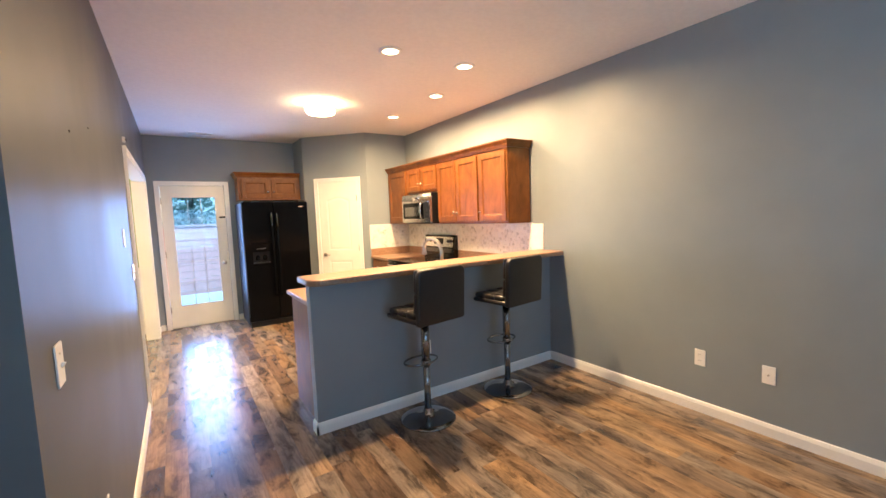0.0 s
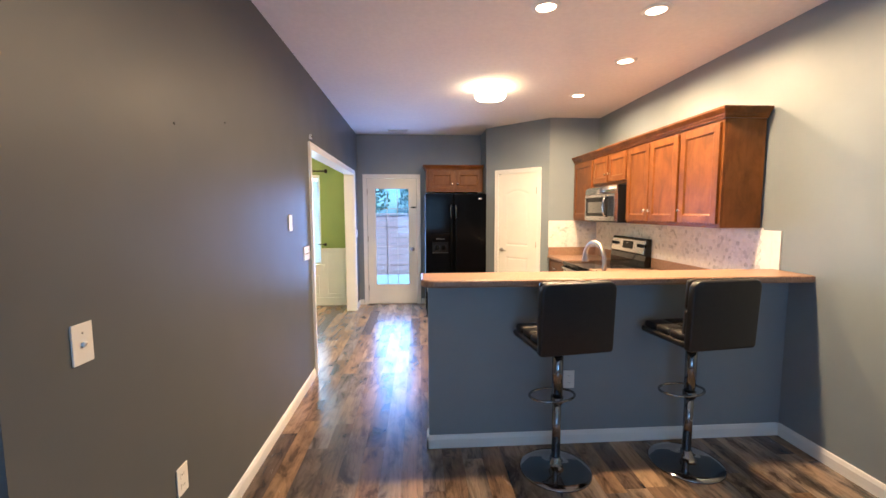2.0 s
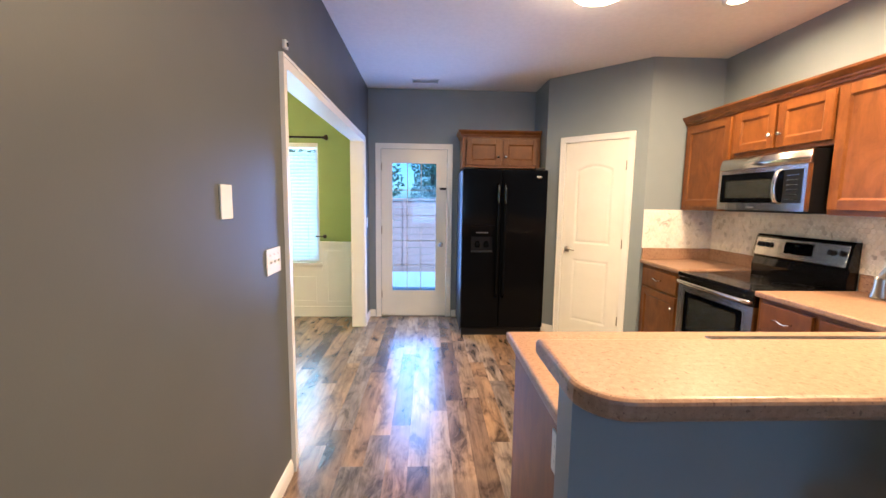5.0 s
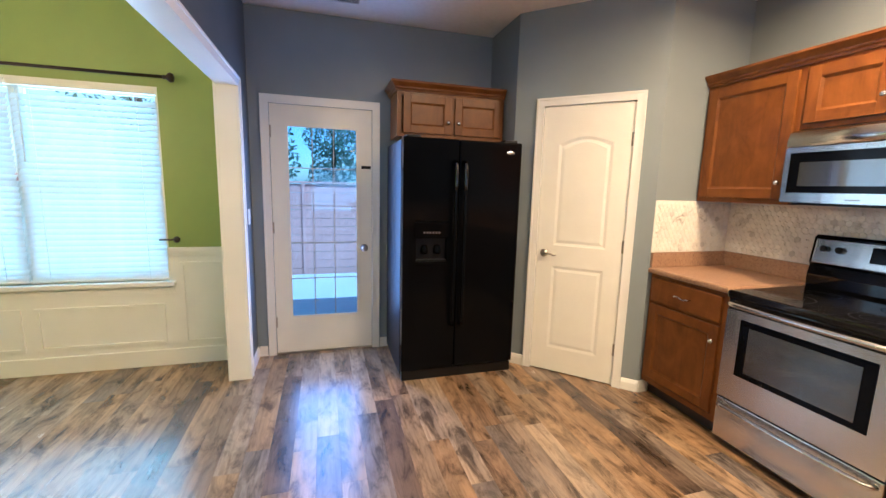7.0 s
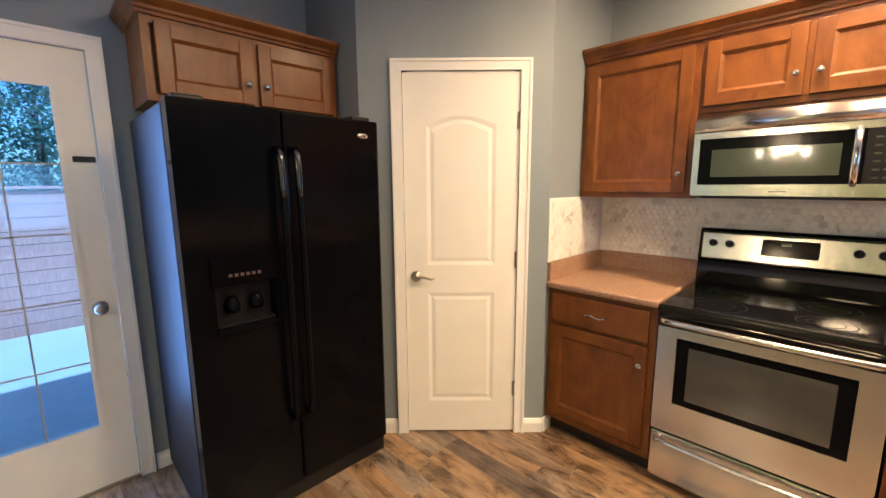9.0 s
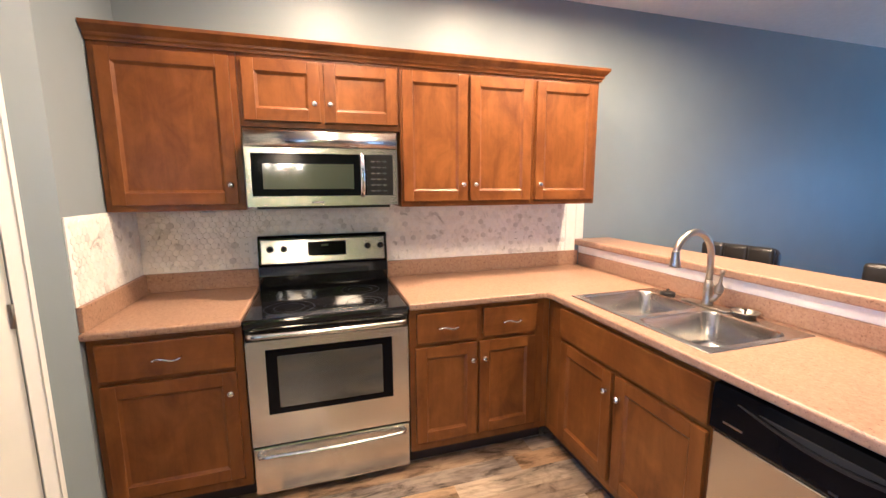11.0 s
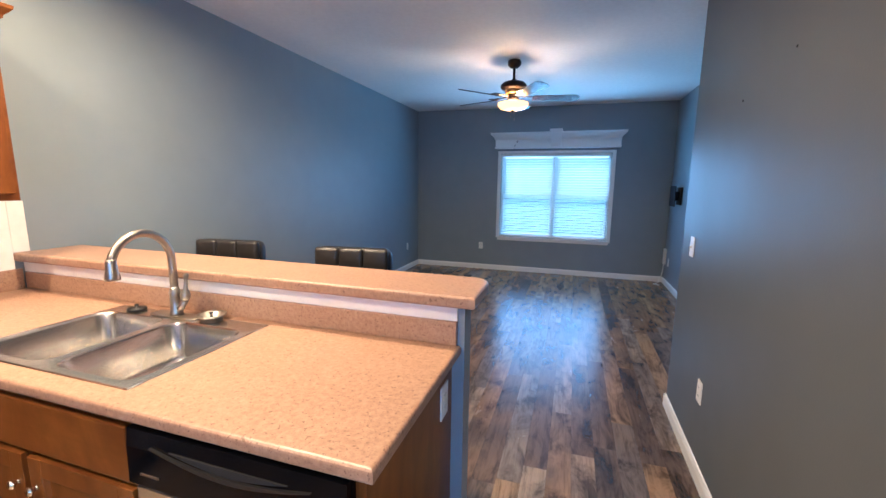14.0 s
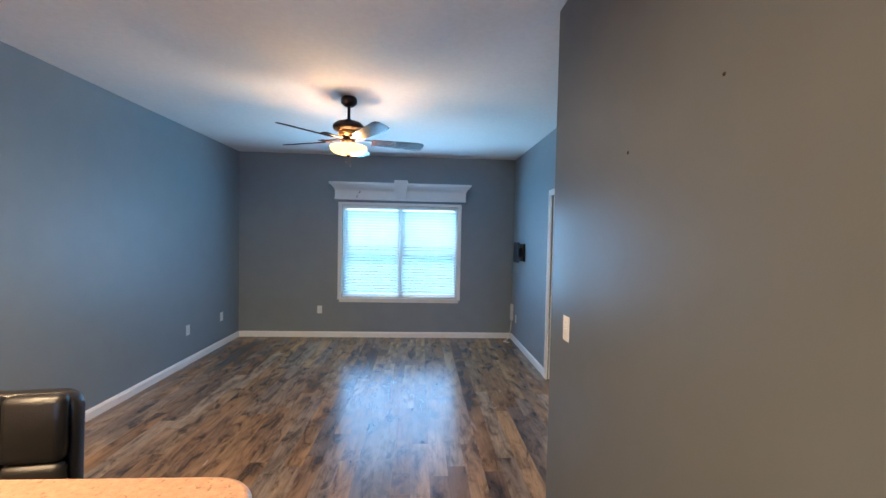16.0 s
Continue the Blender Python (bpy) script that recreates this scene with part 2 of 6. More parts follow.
def blind_material():
    m, nt, b, obj = blank("blind_slat", 0.5)
    n = noise_node(nt, obj, 6, 3)
    c = ramp(nt, n, [(0.3, (0.72, 0.74, 0.76)), (0.7, (0.8, 0.81, 0.82))])
    nt.links.new(c, b.inputs["Base Color"])
    tl = nt.nodes.new("ShaderNodeBsdfTranslucent")
    nt.links.new(c, tl.inputs["Color"])
    mx = nt.nodes.new("ShaderNodeMixShader")
    mx.inputs["Fac"].default_value = 0.45
    out = nt.nodes["Material Output"]
    nt.links.new(b.outputs["BSDF"], mx.inputs[1])
    nt.links.new(tl.outputs["BSDF"], mx.inputs[2])
    nt.links.new(mx.outputs["Shader"], out.inputs["Surface"])
    return m


def glow_material(name, colour, strength, base=(0.8, 0.78, 0.72)):
    m, nt, b, obj = blank(name, 0.3)
    b.inputs["Base Color"].default_value = (*base, 1)
    b.inputs["Emission Color"].default_value = (*colour, 1)
    b.inputs["Emission Strength"].default_value = strength
    return m


PAINT = mat("wall_paint", (0.232, 0.268, 0.292), 0.45, vary=0.025, scale=5, bump=0.10, bump_scale=130, stain=0.03)
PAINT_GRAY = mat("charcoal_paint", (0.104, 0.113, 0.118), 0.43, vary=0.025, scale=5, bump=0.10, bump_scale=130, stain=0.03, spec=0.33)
CEIL = mat("ceiling_paint", (0.83, 0.81, 0.78), 0.9, vary=0.03, scale=30, bump=0.35, bump_scale=90, stain=0.02)
TRIM = mat("trim_paint", (0.80, 0.79, 0.76), 0.35, vary=0.015, scale=6, bump=0.03, bump_scale=80)
DOORW = mat("door_paint", (0.80, 0.78, 0.72), 0.4, vary=0.02, scale=7, bump=0.05, bump_scale=90)
GREEN = mat("green_paint", (0.27, 0.35, 0.095), 0.5, vary=0.03, scale=5, bump=0.10, bump_scale=130)
MAPLE = ((0.100, 0.0310, 0.0045), (0.162, 0.0545, 0.0072), (0.230, 0.084, 0.0122))
WOOD = wood_material("cabinet_wood", *MAPLE)
WOODX = wood_material("cabinet_wood_along", *MAPLE, axis=0)
LAM = laminate_material()
STEEL = steel_material()
STEELX = steel_material("stainless_across", 0)
CHROME = mat("chrome", (0.75, 0.74, 0.72), 0.12, 1.0, vary=0.02, stain=0.02, rough_vary=0.04)
# stool chrome, its reflection of dark floor and wall put into the base colour
DARKREFLCHROME = mat("chrome_dark_reflection", (0.27, 0.275, 0.285), 0.09, 1.0, vary=0.03, stain=0.04, rough_vary=0.03)
NICKEL = mat("brushed_nickel", (0.39, 0.355, 0.31), 0.33, 1.0, vary=0.04, scale=60)
BLACK = mat("black_gloss", (0.0026, 0.0030, 0.0042), 0.12, vary=0.1, stain=0.1, bump=0.015, bump_scale=220, spec=0.10)
# textured, and paler than black_gloss: the light its side catches is coloured in
BLACKSIDE = mat("black_textured_sheen_tone", (0.012, 0.013, 0.015), 0.48, vary=0.08, stain=0.06, bump=0.12, bump_scale=260, spec=0.28)
BLACKM = mat("black_plastic", (0.005, 0.005, 0.006), 0.4, spec=0.3, vary=0.1, bump=0.08, bump_scale=300)
CERAMIC = mat("cooktop_glass", (0.006, 0.006, 0.007), 0.07, vary=0.1, stain=0.1, rough_vary=0.03)
LEATHER = mat("black_leather", (0.016, 0.0145, 0.014), 0.38, vary=0.15, scale=40, bump=0.35, bump_scale=180, stain=0.1)
BRONZE = mat("dark_bronze", (0.035, 0.022, 0.016), 0.35, 0.6, vary=0.15, scale=30)
BLADE = wood_material("fan_blade_wood", (0.03, 0.014, 0.010), (0.05, 0.024, 0.016), (0.08, 0.04, 0.026), 0.24, axis=0)
PLASTIC = mat("white_plastic", (0.78, 0.77, 0.73), 0.35, vary=0.015)
GRILLE = mat("gray_grille", (0.36, 0.37, 0.38), 0.45, vary=0.04)
# brass tone carries the amber light that falls on the fan housing
AMBERLIT = mat("amber_lit_brass", (0.48, 0.31, 0.12), 0.38, 0.9, vary=0.08, scale=30)
SMOKE = mat("smoked_chrome", (0.085, 0.088, 0.095), 0.13, 1.0, vary=0.05, rough_vary=0.04)
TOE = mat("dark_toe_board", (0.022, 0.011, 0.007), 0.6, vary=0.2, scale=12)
DARK = mat("dark_void", (0.01, 0.01, 0.01), 0.8)
GROUT = mat("grout", (0.78, 0.76, 0.72), 0.8, vary=0.08, scale=60)
PLANK = plank_material()
SUBFLOOR = mat("subfloor", (0.03, 0.022, 0.018), 0.8)
MARBLE = marble_material()
PALE_TILE = mat("pale_tile", (0.80, 0.76, 0.70), 0.25, vary=0.05, scale=14, stain=0.05)
GLASS = glass_material("clear_glass")
# tint holds the blue cast of daylight on the garden; the pane is clear
BLUECASTGLASS = glass_material("blue_cast_glass", tint=(0.62, 0.82, 1.0))
OVENGLASS = mat("oven_glass", (0.034, 0.037, 0.036), 0.06, vary=0.1, stain=0.1, rough_vary=0.02, spec=1.0, coat=0.7)
BLIND = blind_material()
CANGLOW = glow_material("lamp_lens", (1.0, 0.64, 0.33), 6.0)
BULBGLOW = glow_material("frosted_bulb", (1.0, 0.72, 0.42), 30.0)
BOWLGLOW = glow_material("amber_glass", (1.0, 0.46, 0.10), BOWL, (0.8, 0.6, 0.3))
FLUSHGLOW = glow_material("opal_diffuser", (1.0, 0.65, 0.30), FLUSH_GLOW)

# ---- mesh helpers ----


def box(bm, x0, x1, y0, y1, z0, z1, bevel=0.0):
    r = bmesh.ops.create_cube(bm, size=1.0)
    vs = r["verts"]
    for v in vs:
        v.co = Vector((x0 + (v.co.x + 0.5) * (x1 - x0), y0 + (v.co.y + 0.5) * (y1 - y0), z0 + (v.co.z + 0.5) * (z1 - z0)))
    if bevel:
        es = list({e for v in vs for e in v.link_edges})
        bmesh.ops.bevel(bm, geom=es, offset=bevel, segments=2, affect="EDGES", profile=0.6)
    return bm


def B(*a, bevel=0.0):
    return box(bmesh.new(), *a, bevel=bevel)


def prism(bm, poly, z0, z1):
    """An upright solid over a plan polygon."""
    lo = [bm.verts.new((x, y, z0)) for x, y in poly]
    hi = [bm.verts.new((x, y, z1)) for x, y in poly]
    n = len(poly)
    bm.faces.new(lo[::-1])
    bm.faces.new(hi)
    for i in range(n):
        bm.faces.new((lo[i], lo[(i + 1) % n], hi[(i + 1) % n], hi[i]))
    bmesh.ops.recalc_face_normals(bm, faces=bm.faces[:])
    return bm


def lathe(bm, profile, segs=32, centre=(0, 0, 0)):
    """A body turned about the vertical through centre: profile of (radius, z)."""
    rings = []
    for r, z in profile:
        if r < 1e-5:
            rings.append([bm.verts.new((centre[0], centre[1], centre[2] + z))])
        else:
            rings.append([bm.verts.new((centre[0] + r * math.cos(2 * math.pi * i / segs), centre[1] + r * math.sin(2 * math.pi * i / segs), centre[2] + z)) for i in range(segs)])
    for a, b in zip(rings, rings[1:]):
        for i in range(segs):
            j = (i + 1) % segs
            if len(a) == 1 and len(b) > 1:
                bm.faces.new((a[0], b[i], b[j]))
            elif len(b) == 1 and len(a) > 1:
                bm.faces.new((a[i], b[0], a[j]))
            elif len(a) > 1:
                bm.faces.new((a[i], b[i], b[j], a[j]))
    bmesh.ops.recalc_face_normals(bm, faces=bm.faces[:])
    for f in bm.faces:
        f.smooth = True
    return bm


def tube(bm, pts, radius, segs=12, closed=False):
    """A round bar along a path; radius: one number or one a point."""
    pts = [Vector(p) for p in pts]
    n = len(pts)
    rad = [radius] * n if isinstance(radius, (int, float)) else radius
    rings = []
    up = Vector((0, 0, 1))
    for i, p in enumerate(pts):
        a = pts[(i - 1) % n] if closed or i else pts[0]
        b = pts[(i + 1) % n] if closed or i < n - 1 else pts[-1]
        d = (b - a).normalized()
        if abs(d.dot(up)) > 0.98:
            up = Vector((0, 1, 0)) if abs(d.y) < 0.9 else Vector((1, 0, 0))
        s = d.cross(up).normalized()
        up = s.cross(d).normalized()
        rings.append([bm.verts.new(p + rad[i] * (math.cos(2 * math.pi * k / segs) * s + math.sin(2 * math.pi * k / segs) * up)) for k in range(segs)])
    for i in range(n if closed else n - 1):
        a, b = rings[i], rings[(i + 1) % n]
        for k in range(segs):
            bm.faces.new((a[k], a[(k + 1) % segs], b[(k + 1) % segs], b[k]))
    if not closed:
        bm.faces.new(rings[0])
        bm.faces.new(rings[-1][::-1])
    bmesh.ops.recalc_face_normals(bm, faces=bm.faces[:])
    for f in bm.faces:
        f.smooth = len(f.verts) == 4
    return bm


def extrude_profile(bm, profile, a, b, axis="y", flip=1):
    """A moulding: profile of (out, up) swept from a to b along axis. flip: the side to which out points."""
    def at(o, u, s):
        return (o, s, u) if axis == "y" else (s, o, u)
    r0 = [bm.verts.new(at(flip * o, u, a)) for o, u in profile]
    r1 = [bm.verts.new(at(flip * o, u, b)) for o, u in profile]
    n = len(profile)
    for i in range(n):
        bm.faces.new((r0[i], r0[(i + 1) % n], r1[(i + 1) % n], r1[i]))
    bm.faces.new(r0[::-1])
    bm.faces.new(r1)
    bmesh.ops.recalc_face_normals(bm, faces=bm.faces[:])
    return bm


def turned(bm, m):
    bmesh.ops.transform(bm, matrix=m, verts=bm.verts[:])
    return bm


def mesh_of(name, bm, material):
    me = bpy.data.meshes.new(name)
    bm.to_mesh(me)
    bm.free()
    for k in (material if isinstance(material, (list, tuple)) else [material]):
        me.materials.append(k)
    return me


def part(name, bm, material, parent, label=""):
    ob = new(name, mesh_of(name, bm, material))
    ob.parent = parent
    ob.matrix_parent_inverse = parent.matrix_world.inverted() if parent else Matrix()
    return tagged(ob, label)


def single(name, bm, material, label="", category="", group="", kind=""):
    return tagged(new(name, mesh_of(name, bm, material)), label, category, group, kind)


def thing(name, place, label, category, group="", kind=""):
    ob = new(name)
    ob.empty_display_size = 0.1
    ob.matrix_world = place if isinstance(place, Matrix) else Matrix.Translation(place)
    bpy.context.view_layer.update()
    return tagged(ob, label, category, group, kind)


def wall_bm(axis, face0, face1, a0, a1, z0, z1, openings=()):
    """A straight slab with through openings (a, b, low, high), as one closed mesh. axis: the one that it runs along."""
    bm = bmesh.new()
    us = sorted({a0, a1, *(v for o in openings for v in o[:2])})
    zs = sorted({z0, z1, *(v for o in openings for v in o[2:])})
    cache = {}

    def vert(i, j, k):
        if (i, j, k) not in cache:
            f = face1 if k else face0
            cache[(i, j, k)] = bm.verts.new((us[i], f, zs[j]) if axis == "x" else (f, us[i], zs[j]))
        return cache[(i, j, k)]

    def solid(i, j):
        if not (0 <= i < len(us) - 1 and 0 <= j < len(zs) - 1):
            return False
        u, z = (us[i] + us[i + 1]) / 2, (zs[j] + zs[j + 1]) / 2
        return not any(o[0] < u < o[1] and o[2] < z < o[3] for o in openings)
    for i in range(len(us) - 1):
        for j in range(len(zs) - 1):
            if solid(i, j):
                q = ((i, j), (i + 1, j), (i + 1, j + 1), (i, j + 1))
                for k in (0, 1):
                    bm.faces.new([vert(p, r, k) for p, r in q])
                for n, (p, r) in enumerate(((i, j - 1), (i + 1, j), (i, j + 1), (i - 1, j))):
                    if not solid(p, r):
                        e, f = q[n], q[(n + 1) % 4]
                        bm.faces.new((vert(*e, 0), vert(*f, 0), vert(*f, 1), vert(*e, 1)))
    bmesh.ops.recalc_face_normals(bm, faces=bm.faces[:])
    return bm


# ---- plan ----
XL, XR = -0.245, 3.14           # kitchen side walls
YB, YF = 6.965, -2.765         # back wall and living-room window wall
XLL = -0.975                   # living-room left wall
YR = 1.29                      # corner where the living room widens
H = 2.743
OP0, OP1, OPZ = 4.075, 6.56, 2.09   # opening to the dining room
KT = 0.115                          # thickness of the wall that it pierces
A = (1.745, 6.435)             # corners of the slanted pantry wall
P = (2.47, 5.71)
BAR_Y0, BAR_Y1 = 2.815, 2.905  # knee wall under the bar
DX0 = -3.4                     # dining room's far side

SKEW = 0.004                   # the gray wall runs slightly out of true


def xl(y):
    return XL - SKEW * max(0.0, OP0 - y) / (OP0 - YR)


# ---- structure ----
floor = single("floor", B(DX0, 3.3, -2.95, 7.12, -0.12, -0.012), SUBFLOOR, "dark subfloor under the plank floor", "floor", kind="structure")
ceiling = single("ceiling", B(DX0 - 0.15, 3.3, -2.95, 7.12, H, H + 0.15), CEIL, "white flat textured ceiling", "ceiling", kind="structure")


def wall(name, bm, material, label):
    return single(name, bm, material, label, "wall", kind="structure")


wall("wall_east", B(XR, XR + 0.15, -2.93, 7.115, 0, H), PAINT, "blue-gray painted long side wall")
wall("wall_north", wall_bm("x", YB, YB + 0.15, XL - KT, XR, 0, H, [(-0.105, 0.705, 0.0, 2.065)]), PAINT, "blue-gray painted wall round the garden door")
wall("wall_dining_north", wall_bm("x", YB, YB + 0.15, DX0, XL - KT, 0, H, [(-2.60, -0.84, 0.675, 2.10)]), GREEN, "lime-green painted dining-room window wall")
wall("wall_south", wall_bm("x", YF - 0.15, YF, XLL - 0.15, XR, 0, H, [(-0.108, 1.632, 0.60, 2.0)]), PAINT, "gray-blue painted living-room window wall")
wall("wall_west_living", wall_bm("y", XLL - 0.15, XLL, YF, YR + 0.12, 0, H, [(-0.965, -0.155, 0.0, 2.03)]), PAINT, "blue-gray living-room side wall with a doorway")
wall("wall_return", B(XLL, XL - 0.155, YR, YR + 0.12, 0, H), PAINT, "blue-gray painted return wall")
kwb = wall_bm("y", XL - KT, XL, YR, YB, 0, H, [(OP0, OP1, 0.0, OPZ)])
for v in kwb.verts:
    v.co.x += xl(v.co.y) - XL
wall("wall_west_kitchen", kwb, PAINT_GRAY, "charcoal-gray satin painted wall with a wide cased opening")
wall("wall_dining_south", B(DX0, XL - KT, 3.3, 3.42, 0, H), GREEN, "lime-green dining-room wall")
wall("wall_dining_west", B(DX0 - 0.15, DX0, 3.3, YB + 0.15, 0, H), GREEN, "lime-green dining-room side wall")
# green faces on the dining side of the shared wall
wall("wall_dining_east", wall_bm("y", XL - KT - 0.006, XL - KT - 0.0005, 3.42, YB, 0, H, [(OP0, OP1, 0.0, OPZ)]), GREEN, "lime-green dining side of the shared wall")
dv = (Vector(P) - Vector(A)).normalized()
pd0, pd1 = 0.230, 0.857        # pantry door along the slanted wall
pa, pb = Vector(A) + dv * pd0, Vector(A) + dv * pd1
plen = (Vector(P) - Vector(A)).length
pw = wall_bm("x", 0.0, 0.1, 0.0, plen, 0, H, [(pd0, pd1, 0.0, 2.065)])
bmesh.ops.transform(pw, matrix=pose(A[0], A[1], 0, 0, 0, math.degrees(math.atan2(dv.y, dv.x))), verts=pw.verts[:])
wall("wall_pantry", pw, PAINT, "blue-gray slanted pantry wall")
wall("wall_pantry_side", prism(bmesh.new(), [A, (A[0] + 0.07, A[1] + 0.07), (A[0] + 0.07, YB), (A[0], YB)], 0, H), PAINT, "blue-gray pantry side wall beside the fridge")
wall("wall_pantry_return", prism(bmesh.new(), [P, (XR, P[1]), (XR, P[1] + 0.07), (P[0] + 0.07, P[1] + 0.07)], 0, H), PAINT, "blue-gray pantry wall above the counter")
wall("knee_wall", B(0.775, XR, BAR_Y0, BAR_Y1, 0, 1.068), PAINT, "dark blue-gray half wall under the breakfast bar")

# ---- trim ----
RZ = {"south": 0, "west": -90, "north": 180, "east": 90}   # the way a front faces


def spot(x, y, z, face="south"):
    return pose(x, y, z, 0, 0, RZ[face])


def lpart(name, bm, material, parent, label=""):
    """A part given in its parent's own frame."""
    ob = new(name, mesh_of(name, bm, material))
    ob.parent = parent
    return tagged(ob, label)


def smooth(bm):
    for f in bm.faces:
        f.smooth = True
    return bm


BASE = [(0, 0), (0.014, 0), (0.014, 0.058), (0.010, 0.07), (0.006, 0.08), (0, 0.085)]


def baseboard(a, b):
    """A run along the floor from a to b, the room on its left-hand side when walking from a to b."""
    a, b = Vector(a), Vector(b)
    d = (b - a).normalized()
    n = Vector((-d.y, d.x))
    bm = bmesh.new()
    r0 = [bm.verts.new((*(a + n * o), u)) for o, u in BASE]
    r1 = [bm.verts.new((*(b + n * o), u)) for o, u in BASE]
    for i in range(len(BASE)):
        j = (i + 1) % len(BASE)
        bm.faces.new((r0[i], r0[j], r1[j], r1[i]))
    bm.faces.new(r0[::-1])
    bm.faces.new(r1)
    bmesh.ops.recalc_face_normals(bm, faces=bm.faces[:])
    single("baseboard", bm, TRIM, "white painted wooden baseboard along the wall", "baseboard", kind="structure")


pdir = Vector((dv.x, dv.y))
for a, b in [((XR, YF), (XR, BAR_Y0)), ((XR - 0.014, BAR_Y0), (0.761, BAR_Y0)), ((XLL + 0.014, YF), (XR - 0.014, YF)),
             ((XLL, -1.03), (XLL, YF)), ((XLL, YR), (XLL, -0.09)), ((xl(YR) + 0.014, YR), (XLL, YR)), ((xl(OP0 - 0.06), OP0 - 0.06), (xl(YR), YR - 0.014)),
             ((XL, YB), (XL, OP1 + 0.06)), ((-0.168, YB), (XL + 0.014, YB)), ((A[0], YB), (0.768, YB)), ((A[0], A[1]), (A[0], YB)),
             (pa - pdir * 0.06, A), (P, pb + pdir * 0.06), ((2.552, P[1]), P), ((0.775, BAR_Y0 - 0.014), (0.775, BAR_Y1))]:
    baseboard(a, b)


def casing(name, parent, x0, x1, z1, w=0.06, out=0.016, deep=0.0):
    """Two uprights and a head round an opening, in a frame that faces -y."""
    for nm, x, y in (("side_casing", x0 - w, x0), ("side_casing", x1, x1 + w)):
        bm = B(x, y, -out, 0.0, 0, z1)
        lpart(nm, bm, TRIM, parent)
    lpart("head_casing", B(x0 - w, x1 + w, -out, 0.0, z1, z1 + w), TRIM, parent)
    bead = bmesh.new()
    for x in (x0 - w, x1 + w - 0.014):
        box(bead, x, x + 0.014, -out - 0.006, -out, 0, z1 + w)
    box(bead, x0 - w + 0.014, x1 + w - 0.014, -out - 0.006, -out, z1 + w - 0.014, z1 + w)
    lpart("back_band", bead, TRIM, parent)


# cased opening to the dining room
op = thing("opening_trim", spot(XL, OP1, 0, "east"), "white painted casing lining the wide dining opening", "door casing", kind="structure")
W = OP1 - OP0
op.matrix_world = pose(XL, OP0, 0, 0, 0, 90)
casing("c", op, 0.018, W - 0.018, OPZ - 0.018)
lpart("jamb", B(0.0, 0.018, 0.001, KT + 0.007, 0, OPZ - 0.018), TRIM, op)
lpart("jamb", B(W - 0.018, W, 0.001, KT + 0.007, 0, OPZ - 0.018), TRIM, op)
lpart("head_jamb", B(0, W, 0.001, KT + 0.007, OPZ - 0.018, OPZ), TRIM, op)
bm = bmesh.new()
box(bm, -0.042, 0.018, KT + 0.008, KT + 0.024, 0, OPZ)
box(bm, W - 0.018, W + 0.042, KT + 0.008, KT + 0.024, 0, OPZ)
box(bm, -0.042, W + 0.042, KT + 0.008, KT + 0.024, OPZ, OPZ + 0.05)
lpart("rear_casing", bm, TRIM, op)


def hinge(parent, x, z, y=-0.004):
    bm = tube(bmesh.new(), [(x, y, z - 0.045), (x, y, z + 0.045)], 0.006, 8)
    box(bm, x - 0.012, x + 0.012, y + 0.002, y + 0.004, z - 0.045, z + 0.045)
    lpart("hinge", bm, NICKEL, parent, "brushed nickel hinge")


# garden door with a full-height light
gd = thing("door_1", spot(-0.10, YB, 0), "white painted garden door with divided full-length glass", "door", kind="structure")
DW, DH = 0.80, 2.055
casing("c", gd, 0.0, DW, DH)
gx0, gx1, gz0, gz1 = 0.130, DW - 0.125, 0.322, 1.892
bm = wall_bm("x", 0.012, 0.056, 0.004, DW - 0.004, 0.012, DH - 0.004, [(gx0, gx1, gz0, gz1)])
lpart("door_leaf", bm, DOORW, gd, "white steel door leaf")
bm = wall_bm("x", 0.002, 0.012, gx0 - 0.012, gx1 + 0.012, gz0 - 0.012, gz1 + 0.012, [(gx0 + 0.007, gx1 - 0.007, gz0 + 0.007, gz1 - 0.007)])
lpart("light_frame", bm, TRIM, gd)
g = lpart("pane", B(gx0, gx1, 0.030, 0.034, gz0, gz1), BLUECASTGLASS, gd, "clear glass")
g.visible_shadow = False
for i in (1, 2):
    x = gx0 + 0.022 + (gx1 - gx0 - 0.044) * i / 3
    lpart("muntin", B(x - 0.0035, x + 0.0035, 0.024, 0.030, gz0, gz1), GRILLE, gd)
for i in range(1, 5):
    z = gz0 + 0.022 + (gz1 - gz0 - 0.044) * i / 5
    lpart("muntin", B(gx0, gx1, 0.0205, 0.024, z - 0.0035, z + 0.0035), GRILLE, gd)
for z in (0.28, 1.08, 1.84):
    hinge(gd, 0.002, z, 0.004)
knob = lathe(bmesh.new(), [(0.0, 0.062), (0.018, 0.06), (0.027, 0.048), (0.026, 0.036), (0.013, 0.026), (0.012, 0.008), (0.03, 0.006), (0.032, 0.0), (0.0, 0.0)], 24)
lpart("door_knob", turned(knob, pose(DW - 0.068, 0.012, 0.905, 90, 0, 0)), NICKEL, gd, "brushed nickel knob")
lpart("latch_plate", B(DW - 0.09, DW - 0.012, 0.004, 0.012, 1.575, 1.60, bevel=0.002), BLACKM, gd, "black door-alarm sensor")
lpart("threshold", B(0, DW, 0.0, 0.15, 0.0, 0.012), NICKEL, gd)

# pantry door in the slanted wall
ang = math.degrees(math.atan2(dv.y, dv.x))
pd = thing("door_2", pose(pa.x, pa.y, 0, 0, 0, ang), "closed cream-white two-panel pantry door", "door", kind="structure")
PW = pd1 - pd0
casing("c", pd, 0.0, PW, 2.055, 0.058)


